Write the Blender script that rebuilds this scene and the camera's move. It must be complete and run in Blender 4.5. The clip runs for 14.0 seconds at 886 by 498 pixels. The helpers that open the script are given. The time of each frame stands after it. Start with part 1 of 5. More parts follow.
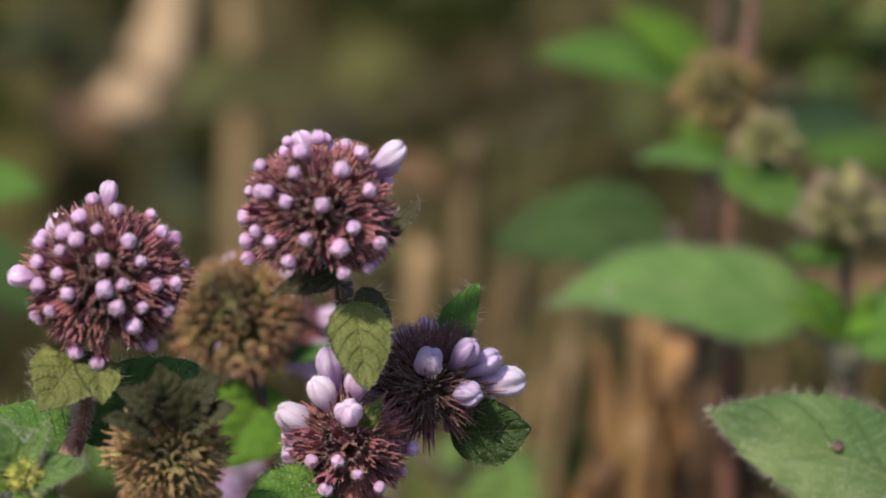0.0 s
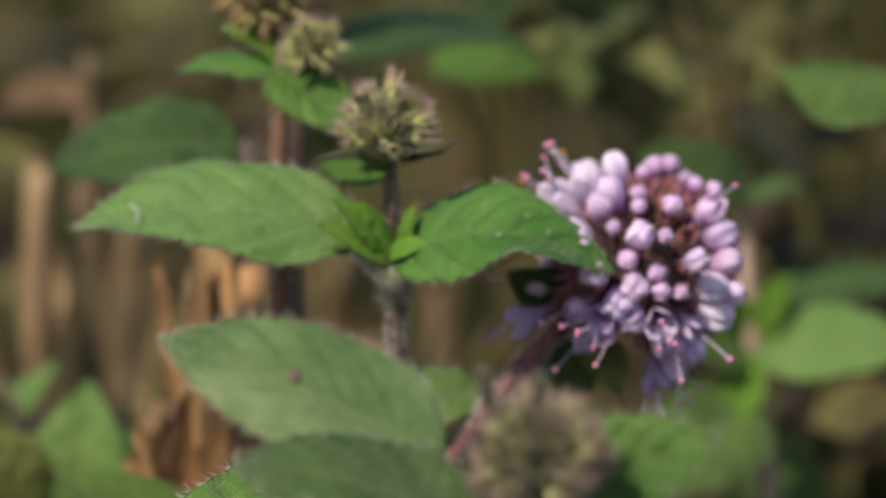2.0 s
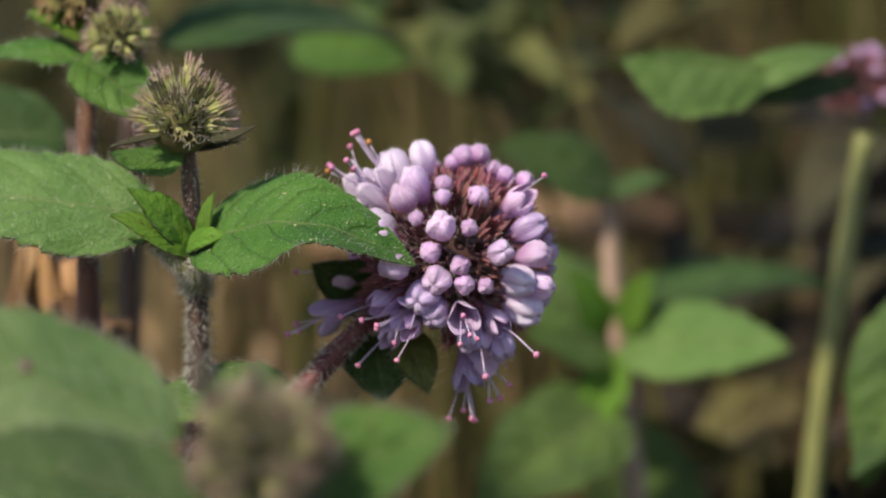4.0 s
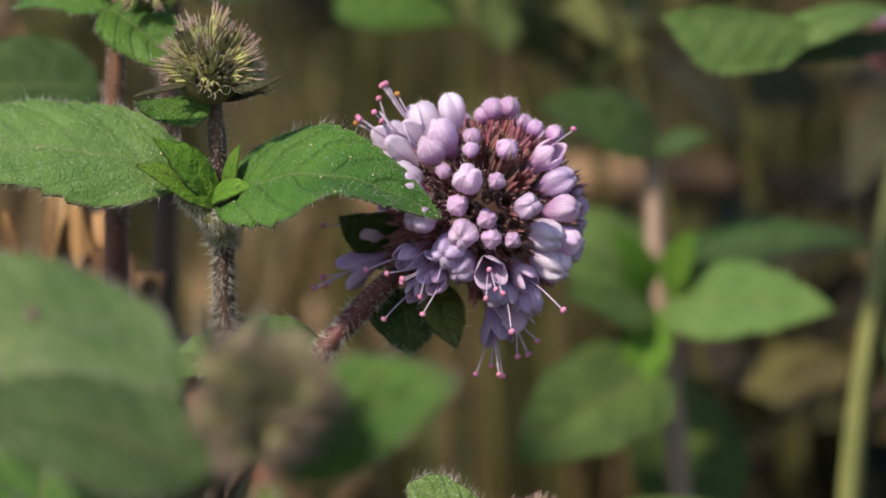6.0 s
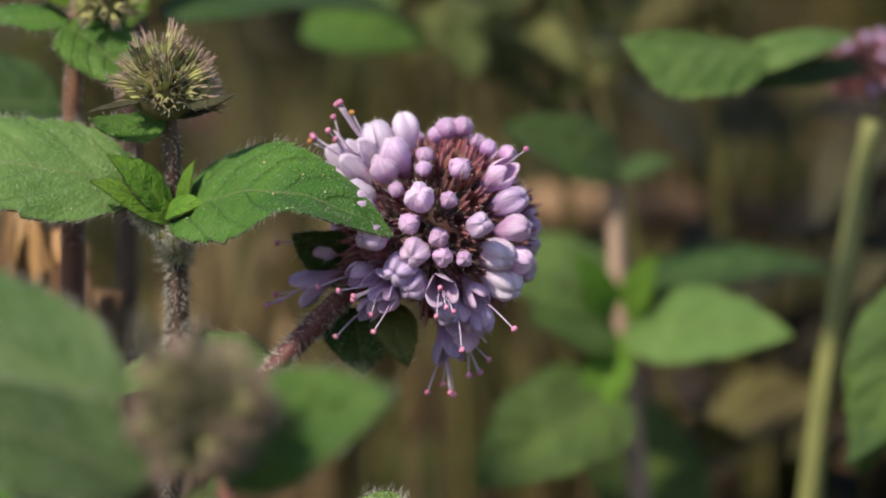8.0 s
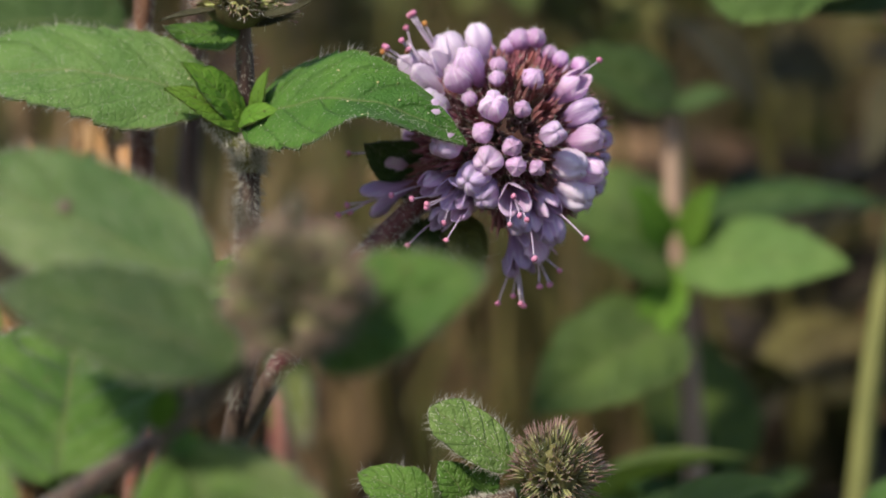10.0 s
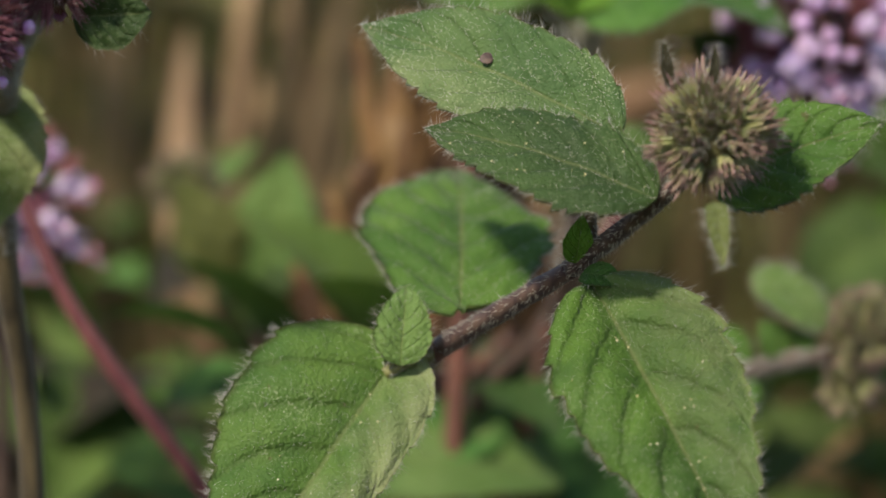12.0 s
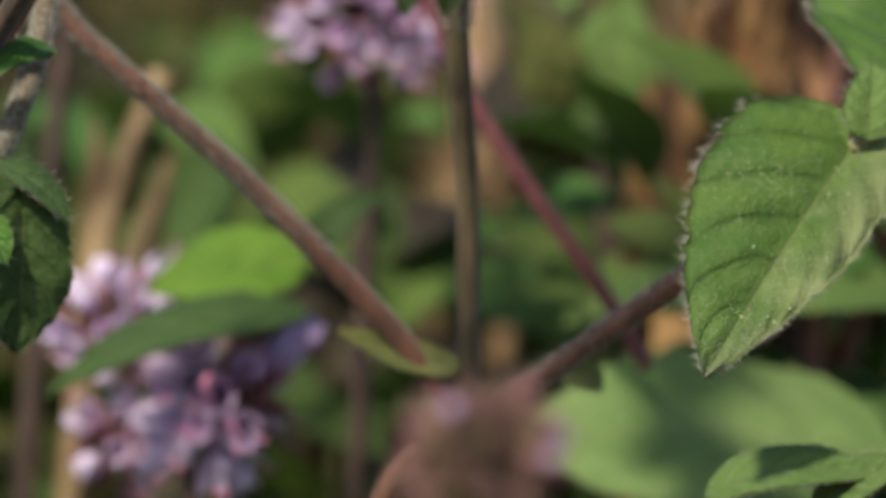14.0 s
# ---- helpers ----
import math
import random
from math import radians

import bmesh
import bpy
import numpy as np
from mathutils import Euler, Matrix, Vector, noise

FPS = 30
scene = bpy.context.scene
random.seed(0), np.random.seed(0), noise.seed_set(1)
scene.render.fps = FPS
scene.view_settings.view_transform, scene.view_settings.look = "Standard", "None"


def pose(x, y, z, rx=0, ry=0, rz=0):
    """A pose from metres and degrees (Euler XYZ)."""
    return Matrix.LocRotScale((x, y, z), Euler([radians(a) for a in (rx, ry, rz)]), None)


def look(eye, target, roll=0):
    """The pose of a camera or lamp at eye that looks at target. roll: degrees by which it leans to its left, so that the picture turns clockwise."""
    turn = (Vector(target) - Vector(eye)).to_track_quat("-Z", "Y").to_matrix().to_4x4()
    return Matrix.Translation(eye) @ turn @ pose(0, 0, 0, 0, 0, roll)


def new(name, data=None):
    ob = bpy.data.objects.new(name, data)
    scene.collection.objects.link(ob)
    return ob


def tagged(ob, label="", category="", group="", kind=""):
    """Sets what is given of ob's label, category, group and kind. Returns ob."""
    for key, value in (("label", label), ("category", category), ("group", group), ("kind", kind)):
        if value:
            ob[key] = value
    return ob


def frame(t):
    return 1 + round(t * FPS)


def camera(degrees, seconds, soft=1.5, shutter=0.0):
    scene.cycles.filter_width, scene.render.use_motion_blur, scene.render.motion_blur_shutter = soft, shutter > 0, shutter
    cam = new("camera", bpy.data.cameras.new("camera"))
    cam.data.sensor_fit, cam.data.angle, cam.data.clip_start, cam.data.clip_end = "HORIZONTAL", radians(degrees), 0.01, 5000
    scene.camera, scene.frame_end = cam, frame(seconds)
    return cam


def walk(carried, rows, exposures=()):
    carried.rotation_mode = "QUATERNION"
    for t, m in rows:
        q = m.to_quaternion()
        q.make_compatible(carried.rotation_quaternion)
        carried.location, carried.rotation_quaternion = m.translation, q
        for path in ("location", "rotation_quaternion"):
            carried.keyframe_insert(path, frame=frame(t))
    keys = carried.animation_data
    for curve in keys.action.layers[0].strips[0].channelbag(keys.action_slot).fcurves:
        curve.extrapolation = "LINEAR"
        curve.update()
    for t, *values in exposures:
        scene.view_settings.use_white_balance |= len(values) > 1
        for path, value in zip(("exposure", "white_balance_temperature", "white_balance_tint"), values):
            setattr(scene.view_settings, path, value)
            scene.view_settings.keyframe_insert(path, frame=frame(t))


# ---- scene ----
cam = camera(7.0, 14.0, soft=1.7)
# a long lens at a fixed focus, 0.76 m ahead
cam.data.dof.use_dof = True
cam.data.dof.focus_distance = 0.769
cam.data.dof.aperture_fstop = 17.5
PATH = [
    (0, (-0.10619, -0.86630, 0.30807), (-0.08789, -0.07227, 0.21230), -0.48),
    (0.5, (-0.06985, -0.85413, 0.31170), (-0.06411, -0.06023, 0.21325), -0.84),
    (1, (-0.04223, -0.83755, 0.30910), (-0.04760, -0.04420, 0.20633), -1.07),
    (1.5, (-0.02950, -0.81638, 0.29775), (-0.04050, -0.02262, 0.19861), -0.89),
    (2, (-0.01339, -0.80086, 0.29397), (-0.03181, -0.00731, 0.19426), -1.42),
    (2.5, (0.01225, -0.79658, 0.28647), (-0.02153, -0.00282, 0.19263), -1.47),
    (3, (0.02668, -0.79744, 0.28510), (-0.01779, -0.00363, 0.19623), -1.22),
    (3.5, (0.03709, -0.79061, 0.28942), (-0.01477, 0.00253, 0.19868), -1.69),
    (4, (0.04457, -0.77504, 0.28533), (-0.01165, 0.01726, 0.18990), -1.63),
    (4.2, (0.03904, -0.76948, 0.28462), (-0.01267, 0.02288, 0.18717), -1.83),
    (6.3, (0.06786, -0.76699, 0.28050), (-0.01186, 0.02319, 0.18427), -1.22),
    (6.5, (0.07324, -0.76741, 0.28089), (-0.00902, 0.02254, 0.18483), -1.21),
    (7, (0.07530, -0.77116, 0.28540), (-0.00875, 0.01860, 0.18940), -1.27),
    (7.5, (0.07345, -0.77041, 0.27936), (-0.00952, 0.02010, 0.18880), -1.04),
    (8, (0.07010, -0.76974, 0.27636), (-0.01052, 0.02111, 0.18659), -0.78),
    (8.2, (0.06538, -0.77092, 0.27472), (-0.01192, 0.02031, 0.18538), -0.76),
    (10.3, (0.04969, -0.77747, 0.25459), (-0.01978, 0.01568, 0.17658), -0.03),
    (10.5, (0.04477, -0.77982, 0.25429), (-0.02180, 0.01344, 0.17483), 0.37),
    (11, (0.02615, -0.79000, 0.25153), (-0.03346, 0.00400, 0.17403), 0.19),
    (11.5, (0.00512, -0.82941, 0.24032), (-0.03932, -0.03381, 0.16920), 0.70),
    (12, (-0.01276, -0.85634, 0.23415), (-0.05063, -0.05988, 0.16915), 1.12),
    (12.5, (-0.01871, -0.86378, 0.22226), (-0.05413, -0.06663, 0.16481), 1.50),
    (13, (-0.03350, -0.86474, 0.19892), (-0.06028, -0.06665, 0.15061), 1.62),
    (13.5, (-0.07323, -0.87044, 0.18965), (-0.07834, -0.07168, 0.14547), 2.05),
    (14, (-0.11015, -0.87423, 0.18852), (-0.10000, -0.07555, 0.14377), 2.66),
]
walk(cam, [(t, look(eye, target, roll)) for t, eye, target, roll in PATH])
scene.view_settings.exposure = 0.25

# ---- light ----
SUN_EL, SUN_AZ = 45.0, 214.0      # the sun stands high to the left, behind the camera
world = bpy.data.worlds.new("world")
scene.world = world
world.use_nodes = True
wn = world.node_tree.nodes
sky = wn.new("ShaderNodeTexSky")
sky.sky_type, sky.sun_disc = "NISHITA", False
sky.sun_elevation, sky.sun_rotation = radians(SUN_EL), radians(SUN_AZ)
wn["Background"].inputs[1].default_value = 0.125
world.node_tree.links.new(sky.outputs[0], wn["Background"].inputs[0])
sun = new("sun", bpy.data.lights.new("sun", "SUN"))
sun.data.energy, sun.data.angle, sun.data.color = 4.0, radians(4.0), (1.0, 0.915, 0.76)
sx, sy = math.sin(radians(SUN_AZ)), math.cos(radians(SUN_AZ))
sun.matrix_world = look((2 * sx, 2 * sy, 2 * math.tan(radians(SUN_EL))), (0, 0, 0))


# ---- materials ----
def graph(name):
    m = bpy.data.materials.new(name)
    m.use_nodes = True
    nt = m.node_tree
    return m, nt, nt.nodes["Principled BSDF"]


def node(nt, kind, **values):
    n = nt.nodes.new("ShaderNode" + kind)
    for key, value in values.items():
        n.inputs[key.replace("_", " ")].default_value = value
    return n


def calc(nt, op, a, b=None, clamp=False):
    n = nt.nodes.new("ShaderNodeMath")
    n.operation, n.use_clamp = op, clamp
    for i, x in enumerate((a, b)):
        if x is None:
            continue
        if isinstance(x, (int, float)):
            n.inputs[i].default_value = x
        else:
            nt.links.new(x, n.inputs[i])
    return n.outputs[0]


def mix(nt, fac, a, b, blend="MIX"):
    n = nt.nodes.new("ShaderNodeMix")
    n.data_type, n.blend_type = "RGBA", blend
    for sock, x in ((n.inputs[0], fac), (n.inputs[6], a), (n.inputs[7], b)):
        if isinstance(x, (int, float)):
            sock.default_value = x
        elif isinstance(x, tuple):
            sock.default_value = (*x, 1)
        else:
            nt.links.new(x, sock)
    return n.outputs[2]


def ramp(nt, x, lo, hi):
    n = nt.nodes.new("ShaderNodeMapRange")
    n.interpolation_type = "SMOOTHSTEP"
    n.inputs[1].default_value, n.inputs[2].default_value = lo, hi
    nt.links.new(x, n.inputs[0])
    return n.outputs[0]


def grain(nt, scale, detail=3.0, stretch=None):
    co = nt.nodes.new("ShaderNodeTexCoord").outputs["Object"]
    if stretch:
        mp = nt.nodes.new("ShaderNodeMapping")
        mp.inputs["Scale"].default_value = stretch
        nt.links.new(co, mp.inputs[0])
        co = mp.outputs[0]
    n = node(nt, "TexNoise", Scale=scale, Detail=detail)
    nt.links.new(co, n.inputs["Vector"])
    return n.outputs["Fac"]


def varied(nt, colour, hue=0.03, value=0.35, islands=False):
    """Shift a colour from piece to piece."""
    if islands:
        r = nt.nodes.new("ShaderNodeNewGeometry").outputs["Random Per Island"]
    else:
        r = nt.nodes.new("ShaderNodeObjectInfo").outputs["Random"]
    h = nt.nodes.new("ShaderNodeHueSaturation")
    nt.links.new(calc(nt, "ADD", calc(nt, "MULTIPLY", r, hue), 0.5 - hue / 2), h.inputs["Hue"])
    v = calc(nt, "FRACT", calc(nt, "MULTIPLY", r, 7.13))
    nt.links.new(calc(nt, "ADD", calc(nt, "MULTIPLY", v, value), 1 - value / 2), h.inputs["Value"])
    nt.links.new(colour, h.inputs["Color"])
    return h.outputs[0]


def add_bump(nt, bsdf, height, strength, distance):
    b = node(nt, "Bump", Strength=strength, Distance=distance)
    nt.links.new(height, b.inputs["Height"])
    nt.links.new(b.outputs[0], bsdf.inputs["Normal"])
    return b.outputs[0]


def thin(nt, bsdf, colour, share):
    """Let a share of the light through, as in a leaf or a petal."""
    tr = nt.nodes.new("ShaderNodeBsdfTranslucent")
    nt.links.new(colour, tr.inputs[0])
    ms = nt.nodes.new("ShaderNodeMixShader")
    ms.inputs[0].default_value = share
    nt.links.new(bsdf.outputs[0], ms.inputs[1])
    nt.links.new(tr.outputs[0], ms.inputs[2])
    nt.links.new(ms.outputs[0], nt.nodes["Material Output"].inputs[0])


def leaf_material(name, green, dark, vein, down=0.35, veins=5.5, hue=0.02, value=0.25, rough=0.58, clear=0.22, islands=False, half=0.0):
    m, nt, p = graph(name)
    uv = nt.nodes.new("ShaderNodeUVMap")
    sep = nt.nodes.new("ShaderNodeSeparateXYZ")
    nt.links.new(uv.outputs[0], sep.inputs[0])
    side = calc(nt, "ABSOLUTE", calc(nt, "SUBTRACT", calc(nt, "MULTIPLY", sep.outputs[1], 2.0), 1.0))
    s = calc(nt, "SUBTRACT", calc(nt, "MULTIPLY", sep.outputs[0], veins), calc(nt, "MULTIPLY", calc(nt, "POWER", side, 1.3), 1.7))
    wob = calc(nt, "MULTIPLY", grain(nt, 400.0), 0.25)
    f = calc(nt, "FRACT", calc(nt, "ADD", s, wob))
    tri = calc(nt, "MULTIPLY", calc(nt, "ABSOLUTE", calc(nt, "SUBTRACT", f, 0.5)), 2.0)
    lateral = ramp(nt, tri, 0.78, 1.0)
    rib = calc(nt, "SUBTRACT", 1.0, ramp(nt, side, 0.012, 0.042))
    line = calc(nt, "MULTIPLY", calc(nt, "MAXIMUM", lateral, rib), 0.4)
    blotch = ramp(nt, grain(nt, 110.0, 5.0), 0.36, 0.64)
    base = mix(nt, blotch, dark, green)
    net = node(nt, "TexVoronoi", Scale=1500.0)
    net.feature = "DISTANCE_TO_EDGE"
    nt.links.new(nt.nodes.new("ShaderNodeTexCoord").outputs["Object"], net.inputs["Vector"])
    cell = ramp(nt, net.outputs["Distance"], 0.02, 0.22)
    base = mix(nt, calc(nt, "MULTIPLY", calc(nt, "SUBTRACT", 1.0, cell), 0.14), base, vein)
    base = mix(nt, calc(nt, "MULTIPLY", lateral, 0.38), base, vein)
    base = mix(nt, calc(nt, "MULTIPLY", rib, 0.5), base, (0.17, 0.19, 0.07))
    rim = ramp(nt, side, 0.95, 1.0)
    base = mix(nt, calc(nt, "MULTIPLY", rim, 0.40), base, (0.13, 0.085, 0.05))
    fuzz = ramp(nt, grain(nt, 4200.0, 2.0), 0.57, 0.70)
    patch = ramp(nt, grain(nt, 120.0, 3.0), 0.40, 0.70)
    base = mix(nt, calc(nt, "MULTIPLY", calc(nt, "MULTIPLY", fuzz, patch), down), base, (0.47, 0.51, 0.30))
    spot = ramp(nt, grain(nt, 900.0, 1.0), 0.76, 0.79)
    base = mix(nt, calc(nt, "MULTIPLY", spot, 0.6), base, (0.10, 0.06, 0.03))
    # paler half: white down, and the lit side of a folded leaf painted in
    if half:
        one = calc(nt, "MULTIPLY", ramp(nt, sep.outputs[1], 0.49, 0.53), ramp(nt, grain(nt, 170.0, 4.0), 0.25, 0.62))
        down_lit = calc(nt, "MULTIPLY", one, calc(nt, "ADD", 0.35, calc(nt, "MULTIPLY", ramp(nt, sep.outputs[1], 0.6, 1.0), 0.5)))
        base = mix(nt, calc(nt, "MULTIPLY", down_lit, half), base, (0.34, 0.36, 0.17))
    base = varied(nt, base, hue, value, islands)
    nt.links.new(base, p.inputs["Base Color"])
    p.inputs["Roughness"].default_value = rough
    p.inputs["Specular IOR Level"].default_value = 0.25
    p.inputs["Sheen Weight"].default_value = 0.05
    p.inputs["Sheen Roughness"].default_value = 0.4
    h = calc(nt, "SUBTRACT", calc(nt, "ADD", calc(nt, "MULTIPLY", cell, 0.16), calc(nt, "MULTIPLY", grain(nt, 3000.0), 0.6)), line)
    h = calc(nt, "ADD", h, calc(nt, "MULTIPLY", grain(nt, 650.0, 2.0), 1.4))
    add_bump(nt, p, h, 0.85, 0.00034)
    thin(nt, p, mix(nt, 0.5, base, (0.16, 0.30, 0.03)), clear)
    return m


def plain_material(name, a, b, scale, rough=0.6, stretch=None, bump=0.3, dist=0.0001, clear=0.0, hue=0.02, value=0.25, sheen=0.0, c=None, islands=False):
    m, nt, p = graph(name)
    g = grain(nt, scale, 4.0, stretch)
    base = mix(nt, ramp(nt, g, 0.32, 0.68), a, b)
    if c:
        base = mix(nt, ramp(nt, grain(nt, scale * 0.23, 3.0), 0.45, 0.7), base, c)
    base = varied(nt, base, hue, value, islands)
    nt.links.new(base, p.inputs["Base Color"])
    p.inputs["Roughness"].default_value = rough
    p.inputs["Specular IOR Level"].default_value = 0.3
    p.inputs["Sheen Weight"].default_value = sheen
    add_bump(nt, p, g, bump, dist)
    if clear:
        thin(nt, p, base, clear)
    return m


def tip_material(name, foot, mid, tip, lo=0.35, hi=0.9, clear=0.1, hue=0.03, value=0.4, rough=0.55, ribs=10, ribbed=0.22, streak=0.0):
    """Colour that runs along a piece from foot to tip, by its UV."""
    m, nt, p = graph(name)
    uv = nt.nodes.new("ShaderNodeUVMap")
    sep = nt.nodes.new("ShaderNodeSeparateXYZ")
    nt.links.new(uv.outputs[0], sep.inputs[0])
    g = grain(nt, 2600.0, 3.0)
    x = calc(nt, "ADD", sep.outputs[1], calc(nt, "MULTIPLY", calc(nt, "SUBTRACT", g, 0.5), 0.35))
    base = mix(nt, ramp(nt, x, lo, hi), mix(nt, ramp(nt, x, 0.0, lo), foot, mid), tip)
    rib = ramp(nt, calc(nt, "SINE", calc(nt, "ADD", calc(nt, "MULTIPLY", sep.outputs[0], 2 * math.pi * ribs), math.pi / 2)), -0.3, 0.9)
    base = mix(nt, calc(nt, "MULTIPLY", rib, ribbed), base, tip)
    if streak:
        v = nt.nodes.new("ShaderNodeCombineXYZ")
        nt.links.new(calc(nt, "MULTIPLY", sep.outputs[0], 44.0), v.inputs[0])
        nt.links.new(calc(nt, "MULTIPLY", sep.outputs[1], 2.2), v.inputs[1])
        nt.links.new(calc(nt, "MULTIPLY", nt.nodes.new("ShaderNodeObjectInfo").outputs["Random"], 90.0), v.inputs[2])
        lines = node(nt, "TexNoise", Scale=1.0, Detail=2.0)
        nt.links.new(v.outputs[0], lines.inputs["Vector"])
        pale = calc(nt, "MULTIPLY", ramp(nt, lines.outputs["Fac"], 0.46, 0.62), ramp(nt, x, 0.3, 0.75))
        base = mix(nt, calc(nt, "MULTIPLY", pale, streak), base, (0.90, 0.84, 0.92))
    base = varied(nt, base, hue, value)
    nt.links.new(base, p.inputs["Base Color"])
    p.inputs["Roughness"].default_value = rough
    p.inputs["Specular IOR Level"].default_value = 0.3
    p.inputs["Sheen Weight"].default_value = 0.15
    add_bump(nt, p, calc(nt, "ADD", calc(nt, "MULTIPLY", g, 0.7), rib), 0.45, 0.00018)
    thin(nt, p, base, clear)
    return m


LEAF = leaf_material("leaf_green", (0.098, 0.205, 0.030), (0.054, 0.138, 0.019), (0.040, 0.080, 0.015))
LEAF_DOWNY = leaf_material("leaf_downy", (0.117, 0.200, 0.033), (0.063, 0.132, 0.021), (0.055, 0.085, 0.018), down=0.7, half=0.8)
# the half tint paints the brighter side of the fold into the colour
LEAF_HALF_LIT = leaf_material("leaf_half_lit", (0.094, 0.192, 0.024), (0.050, 0.116, 0.017), (0.036, 0.070, 0.014), down=0.5, half=0.35)
LEAF_PALE = leaf_material("leaf_pale", (0.142, 0.230, 0.058), (0.098, 0.182, 0.040), (0.073, 0.120, 0.034), down=0.5)
# brighter copy of the pale leaf, with the light on it put into the colour
LEAF_PALE_LIT = leaf_material("leaf_pale_lit", (0.190, 0.280, 0.086), (0.140, 0.230, 0.062), (0.12, 0.19, 0.05), down=0.5)
LEAF_GREY = leaf_material("leaf_grey_green", (0.095, 0.150, 0.045), (0.058, 0.108, 0.030), (0.045, 0.080, 0.022), down=0.8, half=0.35)
LEAF_OLIVE = leaf_material("leaf_olive", (0.108, 0.172, 0.036), (0.066, 0.112, 0.025), (0.05, 0.08, 0.02), down=0.35)
LEAF_DARK = leaf_material("leaf_dark", (0.056, 0.105, 0.024), (0.036, 0.072, 0.018), (0.025, 0.048, 0.012), down=0.3)
LEAF_DUSK = leaf_material("leaf_dull", (0.085, 0.075, 0.038), (0.045, 0.038, 0.022), (0.03, 0.025, 0.015), down=0.3)
LEAF_FRESH = leaf_material("leaf_fresh", (0.145, 0.29, 0.028), (0.10, 0.23, 0.020), (0.20, 0.32, 0.05), down=0.1, clear=0.3)
LEAF_WORN = leaf_material("leaf_worn", (0.22, 0.235, 0.065), (0.14, 0.16, 0.042), (0.10, 0.10, 0.035), down=0.45)
LEAF_SPENT = leaf_material("leaf_spent", (0.062, 0.062, 0.026), (0.030, 0.030, 0.014), (0.02, 0.018, 0.010), down=0.0, clear=0.08)
LEAF_BACK = leaf_material("leaf_back", (0.102, 0.096, 0.028), (0.062, 0.048, 0.019), (0.11, 0.12, 0.042), down=0.1, hue=0.09, value=1.5, islands=True)
LEAF_LOW = leaf_material("leaf_low", (0.085, 0.160, 0.029), (0.051, 0.102, 0.020), (0.09, 0.15, 0.045), down=0.2, hue=0.06, value=0.9, islands=True)
# paler olive than the other leaves at the back
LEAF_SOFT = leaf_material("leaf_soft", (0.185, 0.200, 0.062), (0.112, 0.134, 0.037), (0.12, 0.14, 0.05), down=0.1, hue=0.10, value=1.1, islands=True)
LEAF_SERE = leaf_material("leaf_withered", (0.17, 0.105, 0.05), (0.075, 0.046, 0.024), (0.06, 0.04, 0.02), down=0.1, hue=0.06, value=1.4, islands=True)
# near-black brown: the deep shade between plants is put into this leaf colour
LEAF_SHADE = leaf_material("leaf_shade", (0.050, 0.036, 0.020), (0.028, 0.022, 0.014), (0.02, 0.016, 0.01), down=0.0, hue=0.08, value=0.9, islands=True, clear=0.05)
STEM_DARK = plain_material("stem_purple_brown", (0.036, 0.018, 0.017), (0.105, 0.064, 0.044), 900.0, 0.5, (1, 1, 0.15), 0.4, sheen=0.2)
STEM_OLIVE = plain_material("stem_olive_brown", (0.060, 0.042, 0.022), (0.125, 0.090, 0.045), 700.0, 0.55, (1, 1, 0.15), 0.5, sheen=0.2)
STEM_WINE = plain_material("stem_wine", (0.11, 0.030, 0.032), (0.18, 0.065, 0.058), 700.0, 0.5, (1, 1, 0.15), 0.4, sheen=0.1)
STEM_RED = plain_material("stem_red", (0.17, 0.052, 0.045), (0.29, 0.125, 0.10), 700.0, 0.5, (1, 1, 0.15), 0.4, sheen=0.2)
STEM_BROWN = plain_material("stem_brown", (0.175, 0.075, 0.045), (0.10, 0.045, 0.03), 700.0, 0.55, (1, 1, 0.2), 0.4, sheen=0.2)
STEM_PINK = plain_material("stem_pink", (0.36, 0.17, 0.13), (0.26, 0.11, 0.085), 600.0, 0.5, (1, 1, 0.15), 0.3)
STEM_GREEN = plain_material("stem_green", (0.23, 0.22, 0.08), (0.16, 0.16, 0.055), 600.0, 0.5, (1, 1, 0.15), 0.3)
STEM_MAUVE = plain_material("stem_mauve", (0.40, 0.27, 0.21), (0.29, 0.18, 0.135), 600.0, 0.55, (1, 1, 0.15), 0.3)
HAIR = plain_material("pale_hair", (0.72, 0.70, 0.62), (0.58, 0.56, 0.48), 900.0, 0.4, bump=0.0, clear=0.35)
CALYX_YELLOW = tip_material("calyx_yellow", (0.35, 0.40, 0.08), (0.50, 0.52, 0.10), (0.56, 0.56, 0.14), 0.3, 0.9)
CALYX_RED = tip_material("calyx_red", (0.17, 0.13, 0.05), (0.235, 0.062, 0.064), (0.36, 0.14, 0.16), 0.35, 0.98, hue=0.05, value=0.8)
CALYX_DARK = tip_material("calyx_dark", (0.12, 0.075, 0.045), (0.17, 0.055, 0.058), (0.18, 0.070, 0.080), 0.3, 0.9)
CALYX_GREEN = tip_material("calyx_green", (0.18, 0.22, 0.06), (0.28, 0.30, 0.11), (0.31, 0.18, 0.16), 0.45, 0.90, value=0.7)
CALYX_GREY = tip_material("calyx_grey_green", (0.20, 0.24, 0.06), (0.40, 0.41, 0.13), (0.36, 0.22, 0.20), 0.5, 0.95, value=0.6)
CALYX_DRY = tip_material("calyx_dry", (0.09, 0.095, 0.03), (0.16, 0.15, 0.05), (0.40, 0.20, 0.10), 0.3, 0.95, value=0.7)
CALYX_PINKISH = tip_material("calyx_pinkish", (0.17, 0.15, 0.06), (0.24, 0.16, 0.09), (0.32, 0.145, 0.145), 0.3, 0.9)
